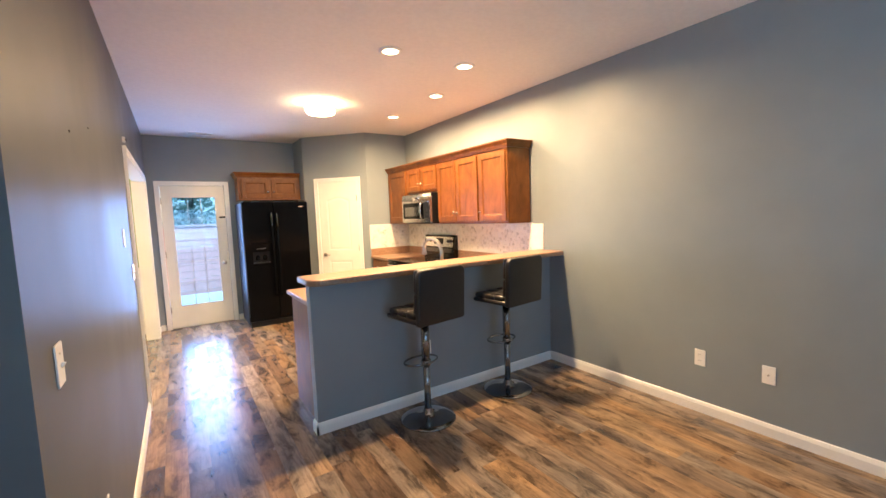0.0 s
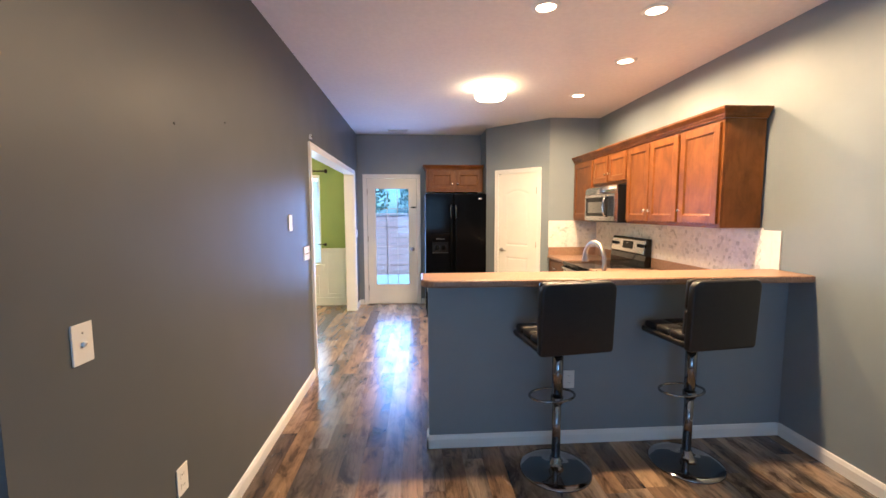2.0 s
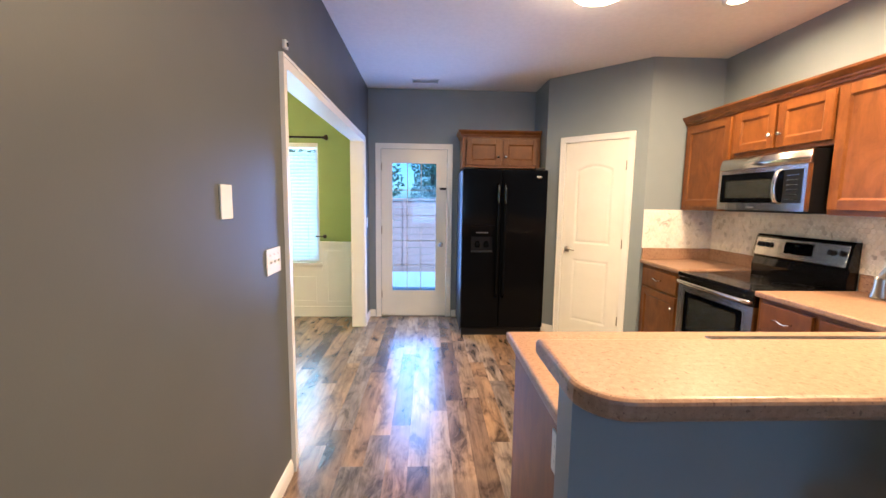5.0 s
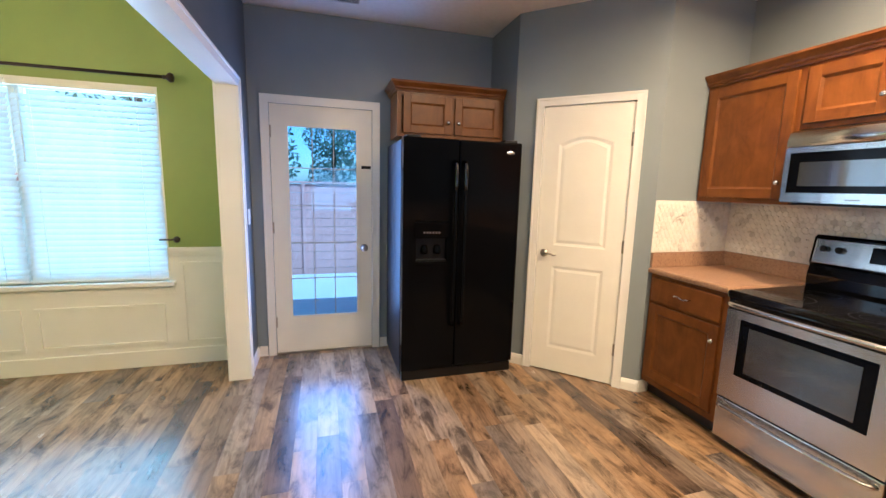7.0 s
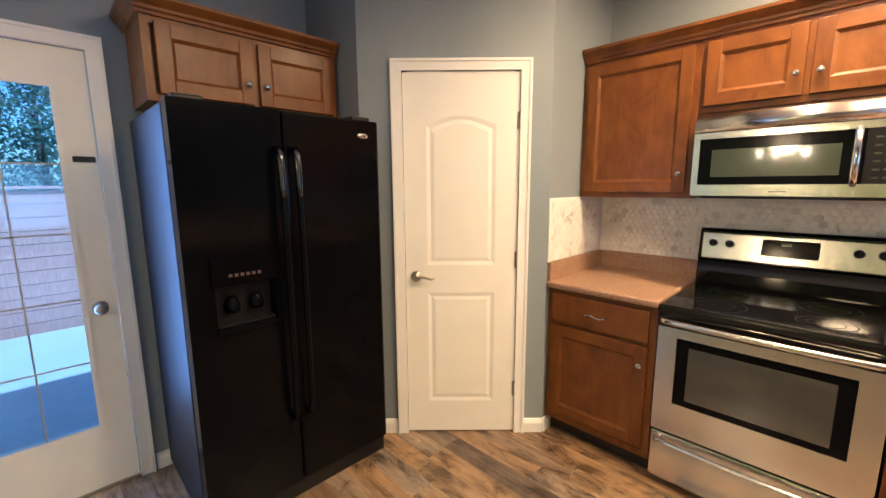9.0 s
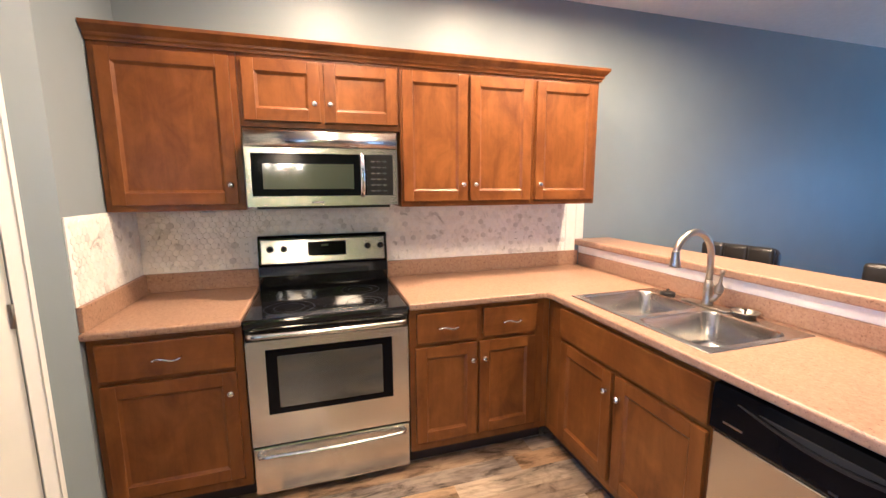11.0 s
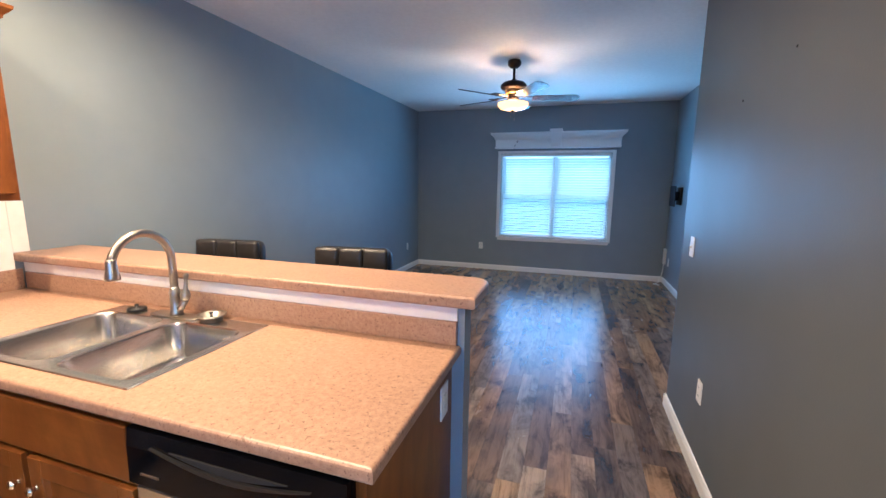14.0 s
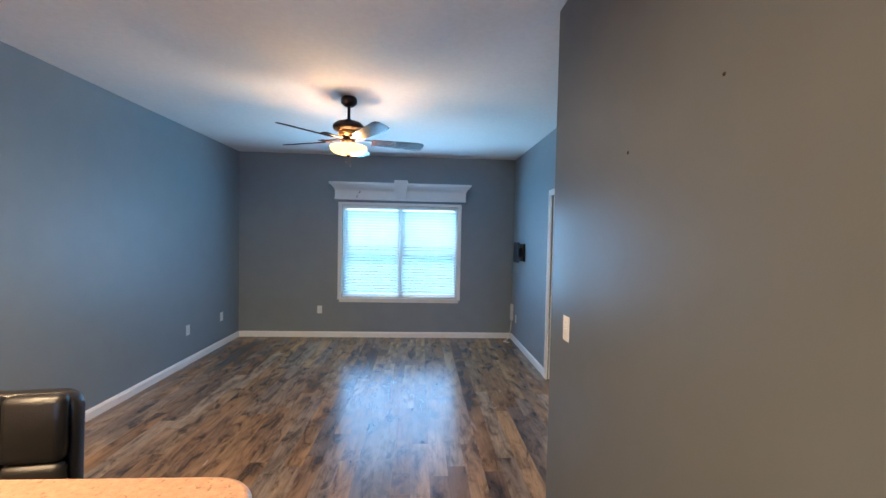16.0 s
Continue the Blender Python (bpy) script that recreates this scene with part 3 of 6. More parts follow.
def arched(bm, x0, x1, z0, z1, rise, y0, y1, inset):
    """A raised panel field whose head is a low arch."""
    def outline(d):
        pts = [(x0 + d, z0 + d), (x1 - d, z0 + d)]
        n = 14
        for i in range(n + 1):
            f = i / n
            pts.append((x1 - d + (x0 - x1 + 2 * d) * f, z1 - d + rise * math.sin(math.pi * f)))
        return pts
    o, m, i2 = outline(0), outline(inset * 0.5), outline(inset)
    A_ = [bm.verts.new((x, y0, z)) for x, z in o]
    B_ = [bm.verts.new((x, y1, z)) for x, z in m]
    C_ = [bm.verts.new((x, y0 + 0.0015, z)) for x, z in i2]
    n = len(o)
    for r, s in ((A_, B_), (B_, C_)):
        for k in range(n):
            bm.faces.new((r[k], r[(k + 1) % n], s[(k + 1) % n], s[k]))
    bm.faces.new(C_)
    bmesh.ops.recalc_face_normals(bm, faces=bm.faces[:])
    return bm


def panel_leaf(w, h, panels):
    """A moulded leaf: a slab cut round each panel, with sunk fields set in."""
    bm = bmesh.new()
    x0, x1 = 0.125, w - 0.125
    zs = [0.01]
    for z0, z1, rise in panels:
        zs += [z0, z1 + rise]
    zs.append(h)
    for a in ((0.0025, x0), (x1, w - 0.0025)):
        box(bm, a[0], a[1], 0.012, 0.047, 0.01, h)
    for i in range(0, len(zs), 2):
        box(bm, x0, x1, 0.012, 0.047, zs[i], zs[i + 1])
    for z0, z1, rise in panels:
        arched(bm, x0, x1, z0, z1, rise, 0.012, 0.0175, 0.042)
        if rise:
            # spandrels that close the corners over the arch
            n = 14
            top = [bm.verts.new((x1 + (x0 - x1) * i / n, 0.012, z1 + rise)) for i in range(n + 1)]
            low = [bm.verts.new((x1 + (x0 - x1) * i / n, 0.012, z1 + rise * math.sin(math.pi * i / n))) for i in range(n + 1)]
            for i in range(n):
                vs = [top[i], top[i + 1], low[i + 1], low[i]]
                bm.faces.new(vs)
    return bm


lpart("door_leaf", turned(panel_leaf(PW, 2.05, [(0.20, 0.86, 0.0), (1.02, 1.78, 0.05)]), pose(0, -0.014, 0)), DOORW, pd)
stops = bmesh.new()
for x in (0.0005, PW - 0.0255):
    box(stops, x, x + 0.025, 0.0335, 0.062, 0, 2.05)
box(stops, 0.026, PW - 0.026, 0.0335, 0.062, 2.03, 2.064)
lpart("door_stop", stops, TRIM, pd)
for z in (0.28, 1.05, 1.80):
    hinge(pd, PW - 0.003, z, -0.008)
lev = lathe(bmesh.new(), [(0.0, 0.05), (0.010, 0.05), (0.010, 0.012), (0.028, 0.01), (0.032, 0.0), (0.0, 0.0)], 20)
turned(lev, pose(0.06, 0.012, 0.955, 90, 0, 0))
tube(lev, [(0.06, -0.036, 0.955), (0.09, -0.038, 0.962), (0.12, -0.038, 0.958), (0.145, -0.036, 0.948), (0.165, -0.034, 0.953)], [0.009, 0.009, 0.008, 0.007, 0.006], 10)
lpart("lever_handle", turned(lev, pose(0, -0.014, 0)), NICKEL, pd, "brushed nickel lever handle")

# doorway in the living-room side wall
ld = thing("door_3", pose(XLL, -0.965, 0, 0, 0, 90), "white painted door in the living-room side wall", "door", kind="structure")
casing("c", ld, 0.0, 0.81, 2.03)
lpart("door_leaf", panel_leaf(0.81, 2.025, [(0.20, 0.86, 0.0), (1.02, 1.78, 0.05)]), DOORW, ld)


def blind(name, x0, x1, z0, z1, y, m, label, tilt=38):
    """A horizontal slat blind in a frame that faces -y."""
    b = thing(name, m, label, "window blind", "slat blinds")
    lpart("headrail", B(x0, x1, y - 0.028, y + 0.028, z1 - 0.045, z1, bevel=0.003), PLASTIC, b)
    lpart("bottom_rail", B(x0, x1, y - 0.022, y + 0.022, z0, z0 + 0.016, bevel=0.003), PLASTIC, b)
    n = int((z1 - z0 - 0.08) / 0.042)
    bm = bmesh.new()
    w = 0.025
    prof = [(-w, -0.0), (-w * 0.5, 0.0022), (0, 0.003), (w * 0.5, 0.0022), (w, 0.0), (w * 0.5, -0.0002), (0, 0.0006), (-w * 0.5, -0.0002)]
    c, s = math.cos(radians(tilt)), math.sin(radians(tilt))
    extrude_profile(bm, [(o * c - u * s, o * s + u * c) for o, u in prof], x0 + 0.004, x1 - 0.004, "x")
    me = mesh_of("slat", bm, BLIND)
    for i in range(n):
        ob = new("slat", me)
        ob.parent = b
        ob.location = (0, y, z0 + 0.035 + i * 0.042)
    for x in (x0 + 0.12, x1 - 0.12):
        lpart("ladder_cord", tube(bmesh.new(), [(x, y - 0.024, z0 + 0.01), (x, y - 0.024, z1 - 0.04)], 0.0012, 5), PLASTIC, b)
    lpart("tilt_wand", tube(bmesh.new(), [(x0 + 0.06, y - 0.034, z1 - 0.05), (x0 + 0.062, y - 0.036, z1 - 0.55)], 0.004, 6), PLASTIC, b)
    return b


def sash_window(name, m, x0, x1, z0, z1, mid, label, depth=0.15):
    """A pair of double-hung sashes in an opening, in a frame that faces -y."""
    w = thing(name, m, label, "window", kind="structure")
    bm = wall_bm("x", 0.06, depth - 0.01, x0, x1, z0, z1, [(x0 + 0.03, mid - 0.018, z0 + 0.03, z1 - 0.03), (mid + 0.018, x1 - 0.03, z0 + 0.03, z1 - 0.03)])
    lpart("window_frame", bm, TRIM, w)
    zm = (z0 + z1) / 2
    for a, b in ((x0 + 0.03, mid - 0.018), (mid + 0.018, x1 - 0.03)):
        for lo, hi, y in ((z0 + 0.03, zm + 0.015, 0.075), (zm - 0.015, z1 - 0.03, 0.105)):
            bm = wall_bm("x", y, y + 0.026, a, b, lo, hi, [(a + 0.024, b - 0.024, lo + 0.028, hi - 0.028)])
            s = lpart("sash", bm, TRIM, w)
            g = lpart("pane", B(a + 0.024, b - 0.024, y + 0.011, y + 0.015, lo + 0.028, hi - 0.028), GLASS, s, "clear glass")
            g.visible_shadow = False
    return w


# living-room window
wm = pose(1.632, YF, 0, 0, 0, 180)
LW = 1.74
win = sash_window("window_1", wm, 0.0, LW, 0.60, 2.0, LW / 2, "white double-hung twin window behind closed blinds")
lpart("side_casing", B(-0.055, 0.0, -0.016, 0, 0.60, 2.04), TRIM, win)
lpart("side_casing", B(LW, LW + 0.055, -0.016, 0, 0.60, 2.04), TRIM, win)
lpart("head_casing", B(0.0, LW, -0.016, 0, 2.0, 2.04), TRIM, win)
lpart("window_sill", B(-0.055, LW + 0.055, -0.045, 0.06, 0.578, 0.60, bevel=0.004), TRIM, win)
lpart("apron", B(-0.03, LW + 0.03, -0.014, 0, 0.535, 0.578), TRIM, win)
blind("window_blind", 0.012, LW / 2 - 0.006, 0.605, 1.995, 0.03, wm, "white slat blind lowered and nearly closed, living-room window", -46)
blind("window_blind", LW / 2 + 0.006, LW - 0.012, 0.605, 1.995, 0.03, wm, "white slat blind lowered and nearly closed, living-room window", -46)

val = thing("window_cornice", pose(0.755, YF, 2.075, 0, 0, 180), "white painted wooden cornice with a keystone over the window", "cornice")
HW = 0.97
lpart("frieze", B(-HW, HW, -0.09, -0.0005, 0, 0.13), TRIM, val)
crown = [(0, 0.13), (0.095, 0.13), (0.10, 0.15), (0.125, 0.185), (0.155, 0.215), (0.165, 0.225), (0.165, 0.25), (0, 0.25)]


def crown_bm(profile, half):
    """A crown that returns to the wall at both ends."""
    bm = bmesh.new()
    rows = []
    for o, u in profile:
        e = half + max(0.0, o - 0.09)
        rows.append([bm.verts.new(p) for p in ((-e, -0.0005, u), (-e, -o if o else -0.0005, u), (e, -o if o else -0.0005, u), (e, -0.0005, u))])
    for r, s in zip(rows[1:-2], rows[2:-1]):
        for k in range(3):
            bm.faces.new((r[k], r[k + 1], s[k + 1], s[k]))
    bm.faces.new(rows[-2])
    bm.faces.new(rows[1][::-1])
    bmesh.ops.recalc_face_normals(bm, faces=bm.faces[:])
    bmesh.ops.delete(bm, geom=[v for v in bm.verts if not v.link_faces], context="VERTS")
    return bm


lpart("crown_moulding", crown_bm(crown, HW), TRIM, val)
lpart("bed_bead", B(-HW - 0.008, HW + 0.008, -0.10, -0.0905, 0.0, 0.022, bevel=0.003), TRIM, val)
ks = bmesh.new()
r = [ks.verts.new(p) for p in ((-0.07, -0.095, 0.022), (0.07, -0.095, 0.022), (0.098, -0.185, 0.29), (-0.098, -0.185, 0.29))]
q = [ks.verts.new(p) for p in ((-0.07, -0.001, 0.022), (0.07, -0.001, 0.022), (0.098, -0.001, 0.29), (-0.098, -0.001, 0.29))]
ks.faces.new(r)
ks.faces.new(q[::-1])
for k in range(4):
    ks.faces.new((r[k], r[(k + 1) % 4], q[(k + 1) % 4], q[k]))
bmesh.ops.recalc_face_normals(ks, faces=ks.faces[:])
lpart("keystone", ks, TRIM, val)
for x, z, y in ((-0.60, 0.118, -0.0905), (-0.635, 0.052, -0.0905)):
    lpart("hook", tube(bmesh.new(), [(x, y, z), (x, y - 0.02, z + 0.004), (x - 0.012, y - 0.024, z - 0.012), (x - 0.01, y - 0.016, z - 0.026)], 0.005, 8), BRONZE, val, "small dark cup hook")

# dining-room window, wainscot and curtain rod
dm = pose(-2.60, YB, 0)
dw = sash_window("window_2", dm, 0.0, 1.76, 0.675, 2.10, 0.88, "white double-hung twin dining-room window behind blinds")
lpart("window_sill", B(-0.05, 1.80, -0.05, 0.06, 0.64, 0.675, bevel=0.005), TRIM, dw)
lpart("apron", B(-0.03, 1.785, -0.02, 0, 0.575, 0.64), TRIM, dw)
bm = bmesh.new()
box(bm, 0, 0.012, 0.0, 0.06, 0.675, 2.10)
box(bm, 1.748, 1.76, 0.0, 0.06, 0.675, 2.10)
box(bm, 0.012, 1.748, 0.0, 0.06, 2.085, 2.10)
lpart("reveal", bm, TRIM, dw)
blind("window_blind", 0.016, 0.874, 0.68, 2.09, 0.03, dm, "white slat blind lowered and nearly closed, dining window", 56)
blind("window_blind", 0.886, 1.744, 0.68, 2.09, 0.03, dm, "white slat blind lowered and nearly closed, dining window", 56)

wt = thing("wainscot", pose(0, YB, 0), "white painted panelled wainscot with chair rail", "wainscot", kind="structure")
bm = wall_bm("x", -0.012, -0.0005, DX0, XL - KT - 0.007, 0.0, 0.93, [(-2.605, -0.836, 0.60, 0.93)])
lpart("backing_panel", bm, TRIM, wt)
bm = bmesh.new()
for a, b in ((DX0, -2.606), (-0.835, XL - KT - 0.007)):
    box(bm, a, b, -0.040, -0.0125, 0.900, 0.935, 0.006)
    box(bm, a, b, -0.026, -0.0125, 0.865, 0.900, 0.004)
lpart("chair_rail", bm, TRIM, wt)
lpart("base_moulding", B(DX0, XL - KT - 0.007, -0.028, -0.0125, 0, 0.13, bevel=0.005), TRIM, wt)
for x0, x1, z0, z1 in ((-0.770, -0.475, 0.17, 0.82), (-1.70, -0.89, 0.18, 0.50), (-2.60, -1.78, 0.18, 0.50), (-3.3, -2.70, 0.17, 0.82)):
    t = 0.024
    bm = wall_bm("x", -0.024, -0.0125, x0, x1, z0, z1, [(x0 + t, x1 - t, z0 + t, z1 - t)])
    lpart("panel_moulding", bm, TRIM, wt)

rod = thing("curtain_rod", pose(-1.75, YB, 2.155), "bare dark bronze curtain rod above the dining window", "curtain rod")
lpart("rod", tube(bmesh.new(), [(-0.98, -0.085, 0), (0.98, -0.085, 0)], 0.011, 12), BRONZE, rod)
for s in (-1, 1):
    fin = lathe(bmesh.new(), [(0.0, 0.0), (0.012, 0.0), (0.016, 0.01), (0.010, 0.02), (0.028, 0.035), (0.034, 0.05), (0.028, 0.066), (0.0, 0.075)], 16)
    lpart("finial", turned(fin, pose(s * 0.978, -0.085, 0, 0, s * 90, 0)), BRONZE, rod)
    lpart("bracket", tube(bmesh.new(), [(s * 0.93, -0.001, 0.02), (s * 0.93, -0.05, 0.012), (s * 0.93, -0.085, 0)], 0.008, 8), BRONZE, rod)
for s, x in ((1, -0.762), (-1, -2.68)):
    hb = thing("curtain_holdback", pose(x, YB, 1.0), "dark bronze curtain holdback beside the dining window", "holdback", "curtain holdbacks")
    b2 = tube(bmesh.new(), [(0, 0, 0), (0, -0.06, 0), (-s * 0.03, -0.075, 0), (-s * 0.11, -0.075, 0)], 0.007, 8)
    lpart("hook", b2, BRONZE, hb)
    lpart("knob", turned(lathe(bmesh.new(), [(0, 0), (0.02, 0.0), (0.024, 0.008), (0.01, 0.018), (0, 0.02)], 14), pose(0, -0.058, 0, 90, 0, 0)), BRONZE, hb)

# ---- kitchen cabinets ----


def knob_at(x, z, parent, y=-0.02):
    k = lathe(bmesh.new(), [(0, 0.026), (0.009, 0.025), (0.0145, 0.02), (0.0145, 0.015), (0.007, 0.010), (0.006, 0.002), (0.009, 0.0), (0, 0.0)], 16)
    lpart("knob", turned(k, pose(x, y, z, 90, 0, 0)), CHROME, parent, "polished metal knob")


def pull_at(x, z, parent, y=-0.02):
    n = 12
    pts = [(x - 0.052, y, z), (x - 0.052, y - 0.018, z)]
    pts += [(x - 0.05 + 0.1 * i / n, y - 0.025 - 0.004 * math.sin(math.pi * i / n), z + 0.006 * math.sin(2 * math.pi * i / n)) for i in range(n + 1)]
    pts += [(x + 0.052, y - 0.018, z), (x + 0.052, y, z)]
    lpart("handle", tube(bmesh.new(), pts, 0.0048, 8), CHROME, parent, "polished wavy bar handle")


def shaker(x0, x1, z0, z1, parent, name="door"):
    """A framed front with a sunk flat panel and a bevelled inner edge."""
    f, t = 0.058, 0.019
    bm = bmesh.new()
    a0, a1, c0, c1 = x0 + f, x1 - f, z0 + f, z1 - f
    e = 0.012
    o = [bm.verts.new(p) for p in ((a0, -t + 0.003, c0), (a1, -t + 0.003, c0), (a1, -t + 0.003, c1), (a0, -t + 0.003, c1))]
    i = [bm.verts.new(p) for p in ((a0 + e, -0.008, c0 + e), (a1 - e, -0.008, c0 + e), (a1 - e, -0.008, c1 - e), (a0 + e, -0.008, c1 - e))]
    for k in range(4):
        bm.faces.new((o[k], o[(k + 1) % 4], i[(k + 1) % 4], i[k]))
    bm.faces.new(i)
    bmesh.ops.recalc_face_normals(bm, faces=bm.faces[:])
    d = lpart(name, bm, WOOD, parent)
    for q in ((x0, x0 + f), (x1 - f, x1)):
        lpart("stile", B(q[0], q[1], -t, 0, z0, z1, bevel=0.003), WOOD, d)
    for q in ((z0, z0 + f), (z1 - f, z1)):
        lpart("rail", B(x0 + f, x1 - f, -t + 0.0004, 0, q[0], q[1], bevel=0.002), WOODX, d)
    return d


def drawer_front(x0, x1, z0, z1, parent, pull=True):
    bm = B(x0, x1, -0.019, 0, z0, z1, bevel=0.006)
    d = lpart("drawer_front", bm, WOODX, parent)
    if pull:
        pull_at((x0 + x1) / 2, (z0 + z1) / 2, d, -0.019)
    return d


def base_cabinet(m, w, label, doors, drawers, h=0.888, depth=0.58, body_h=0.888, filler=None):
    """doors: (x0, x1, knob side) ; drawers: (x0, x1, with a pull). The front lies at y = 0 and faces -y."""
    c = thing("base_cabinet", m, label, "cabinet", "lower kitchen cabinets")
    bm = bmesh.new()
    box(bm, 0.0005, w - 0.0005, 0.02, depth, 0.10, body_h)
    lpart("body", bm, WOOD, c)
    bm = wall_bm("x", 0.0, 0.0195, 0.0005, w - 0.0005, 0.10, h, [(0.035, w - 0.035, 0.135, h - 0.035)])
    lpart("face_frame", bm, WOOD, c)
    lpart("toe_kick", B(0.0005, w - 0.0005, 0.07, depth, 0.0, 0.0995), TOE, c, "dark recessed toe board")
    for a, b in zip(doors, doors[1:]):
        lpart("centre_stile", B(a[1] - 0.02, b[0] + 0.02, 0.0012, 0.0190, 0.1352, h - 0.0352), WOOD, c)
    lpart("mid_rail", B(0.0355, w - 0.0355, 0.0004, 0.0193, 0.662, 0.718), WOODX, c)
    if filler:
        lpart("corner_filler", B(filler[0], filler[1], 0.0015, 0.0185, 0.1352, h - 0.0352), WOOD, c)
    for x0, x1, side in doors:
        d = shaker(x0, x1, 0.150, 0.680, c)
        knob_at(x0 + 0.028 if side < 0 else x1 - 0.028, 0.585, d, -0.019)
    for x0, x1, pl in drawers:
        drawer_front(x0, x1, 0.702, 0.862, c, pl)
    return c


XF = 2.50      # front of the base cabinets along the side wall
YP = 3.545      # front of the base cabinets along the bar
CT = 0.925      # worktop
SPL = 1.03      # head of the splash strip
base_cabinet(spot(XF, 5.705, 0, "west"), 0.582, "brown-stained maple base cabinet with one drawer and door", [(0.03, 0.548, 1)], [(0.03, 0.548, True)])
base_cabinet(spot(XF, 4.355, 0, "west"), 0.8095, "brown-stained maple base cabinet with two drawers, two doors", [(0.028, 0.366, 1), (0.380, 0.722, -1)], [(0.036, 0.364, True), (0.402, 0.724, True)], filler=(0.7, 0.774))
base_cabinet(spot(XF, YP, 0, "north"), 1.022, "brown-stained maple sink cabinet with two doors", [(0.150, 0.543, 1), (0.572, 1.004, -1)], [(0.135, 1.004, False)], depth=0.63, body_h=0.72, filler=(0.0355, 0.16))
ep = thing("end_panel", (0.818, 2.91, 0), "brown-stained wooden end panel of the peninsula", "panel")
lpart("panel", B(0, 0.018, 0.0, YP - 2.91, 0.0, 0.888), WOOD, ep)
lpart("filler", B(0.0185, 0.026, YP - 2.96, YP - 2.912, 0.0, 0.887), WOOD, ep)


def upper_cabinet(m, w, h, label, doors, depth=0.30):
    c = thing("wall_cabinet", m, label, "cabinet", "upper kitchen cabinets")
    lpart("body", B(0.0005, w - 0.0005, 0.02, depth, 0.0, h), WOOD, c)
    bm = wall_bm("x", 0.0, 0.0195, 0.0005, w - 0.0005, 0, h, [(0.03, w - 0.03, 0.03, h - 0.03)])
    lpart("face_frame", bm, WOOD, c)
    for a, b in zip(doors, doors[1:]):
        lpart("centre_stile", B(a[1] - 0.02, b[0] + 0.02, 0.0008, 0.0190, 0.0305, h - 0.0305), WOOD, c)
    for x0, x1, side in doors:
        d = shaker(x0, x1, 0.030, h - 0.022, c)
        knob_at(x0 + 0.028 if side < 0 else x1 - 0.028, 0.124 if h > 0.5 else 0.118, d, -0.019)
    return c


UX, UB, UT = 2.82, 1.39, 2.143
upper_cabinet(spot(UX, 5.705, UB, "west"), 0.592, UT - UB, "brown-stained maple wall cabinet with one door", [(0.03, 0.562, 1)])
upper_cabinet(spot(UX, 5.112, 1.80, "west"), 0.793, UT - 1.80, "short brown-stained maple cabinet over the microwave", [(0.020, 0.380, 1), (0.402, 0.778, -1)])
upper_cabinet(spot(UX, 4.318, UB, "west"), 0.814, UT - UB, "brown-stained maple wall cabinet with two doors", [(0.012, 0.390, 1), (0.408, 0.800, -1)])
upper_cabinet(spot(UX, 3.503, UB, "west"), 0.458, UT - UB, "brown-stained maple wall cabinet with one door, end of row", [(0.018, 0.436, -1)])
upper_cabinet(spot(0.85, 6.63, 1.82, "south"), 0.88, 2.155 - 1.82, "brown-stained maple cabinet over the fridge", [(0.045, 0.430, 1), (0.458, 0.850, -1)], 0.33)

CR = [(0.0, 0.0), (0.012, 0.0), (0.014, 0.012), (0.022, 0.018), (0.024, 0.030), (0.038, 0.045), (0.048, 0.058), (0.050, 0.072), (0.0, 0.072)]


def crown_run(m, length, label, left=True, right=True, back=0.3):
    """A crown along a cabinet row's head with returns."""
    c = thing("crown_moulding", m, label, "moulding", "cabinet crowns")
    bm = bmesh.new()
    rows = []
    for o, u in CR[:-1]:
        l, r = (-o if left else 0), (length + o if right else length)
        rows.append([bm.verts.new(p) for p in ((l, back, u), (l, -o, u), (r, -o, u), (r, back, u))])
    for a, b in zip(rows, rows[1:]):
        for k in range(3):
            bm.faces.new((a[k], a[k + 1], b[k + 1], b[k]))
    bm.faces.new(rows[-1])
    bm.faces.new(rows[0][::-1])
    bmesh.ops.recalc_face_normals(bm, faces=bm.faces[:])
    lpart("moulding", bm, WOODX, c)
    return c


crown_run(spot(UX, 5.705, UT, "west"), 2.660, "brown-stained crown moulding along the wall cabinets", False, True)
crown_run(spot(0.85, 6.63, 2.155, "south"), 0.88, "brown-stained crown moulding over the fridge cabinet", True, False, 0.33)

# ---- worktops ----


def slab(poly, z0, z1, round_=0.012):
    bm = prism(bmesh.new(), poly, z0, z1)
    es = [e for e in bm.edges if abs(e.verts[0].co.z - e.verts[1].co.z) < 1e-5]
    bmesh.ops.bevel(bm, geom=es, offset=round_, segments=3, affect="EDGES", profile=0.5)
    return bm


SX0, SX1, SY0, SY1 = 1.556, 2.352, 2.968, 3.510    # sink
ct = thing("worktop", (XR, 2.91, 0.888), "beige speckled laminate worktop along wall and bar", "worktop")
XC, YC = 2.468, 3.578
cut = (SX0 + 0.02, SX1 - 0.02, SY0 + 0.02, SY1 - 0.02)


bm = bmesh.new()
zt, zb = CT, 0.8885
out = [(0.785, 2.911), (XR - 0.001, 2.911), (XR - 0.001, 4.357), (XC, 4.357), (XC, YC + 0.03), (XC - 0.009, YC + 0.009), (XC - 0.03, YC), (0.785, YC)]
hole = [(cut[0], cut[2]), (cut[1], cut[2]), (cut[1], cut[3]), (cut[0], cut[3])]


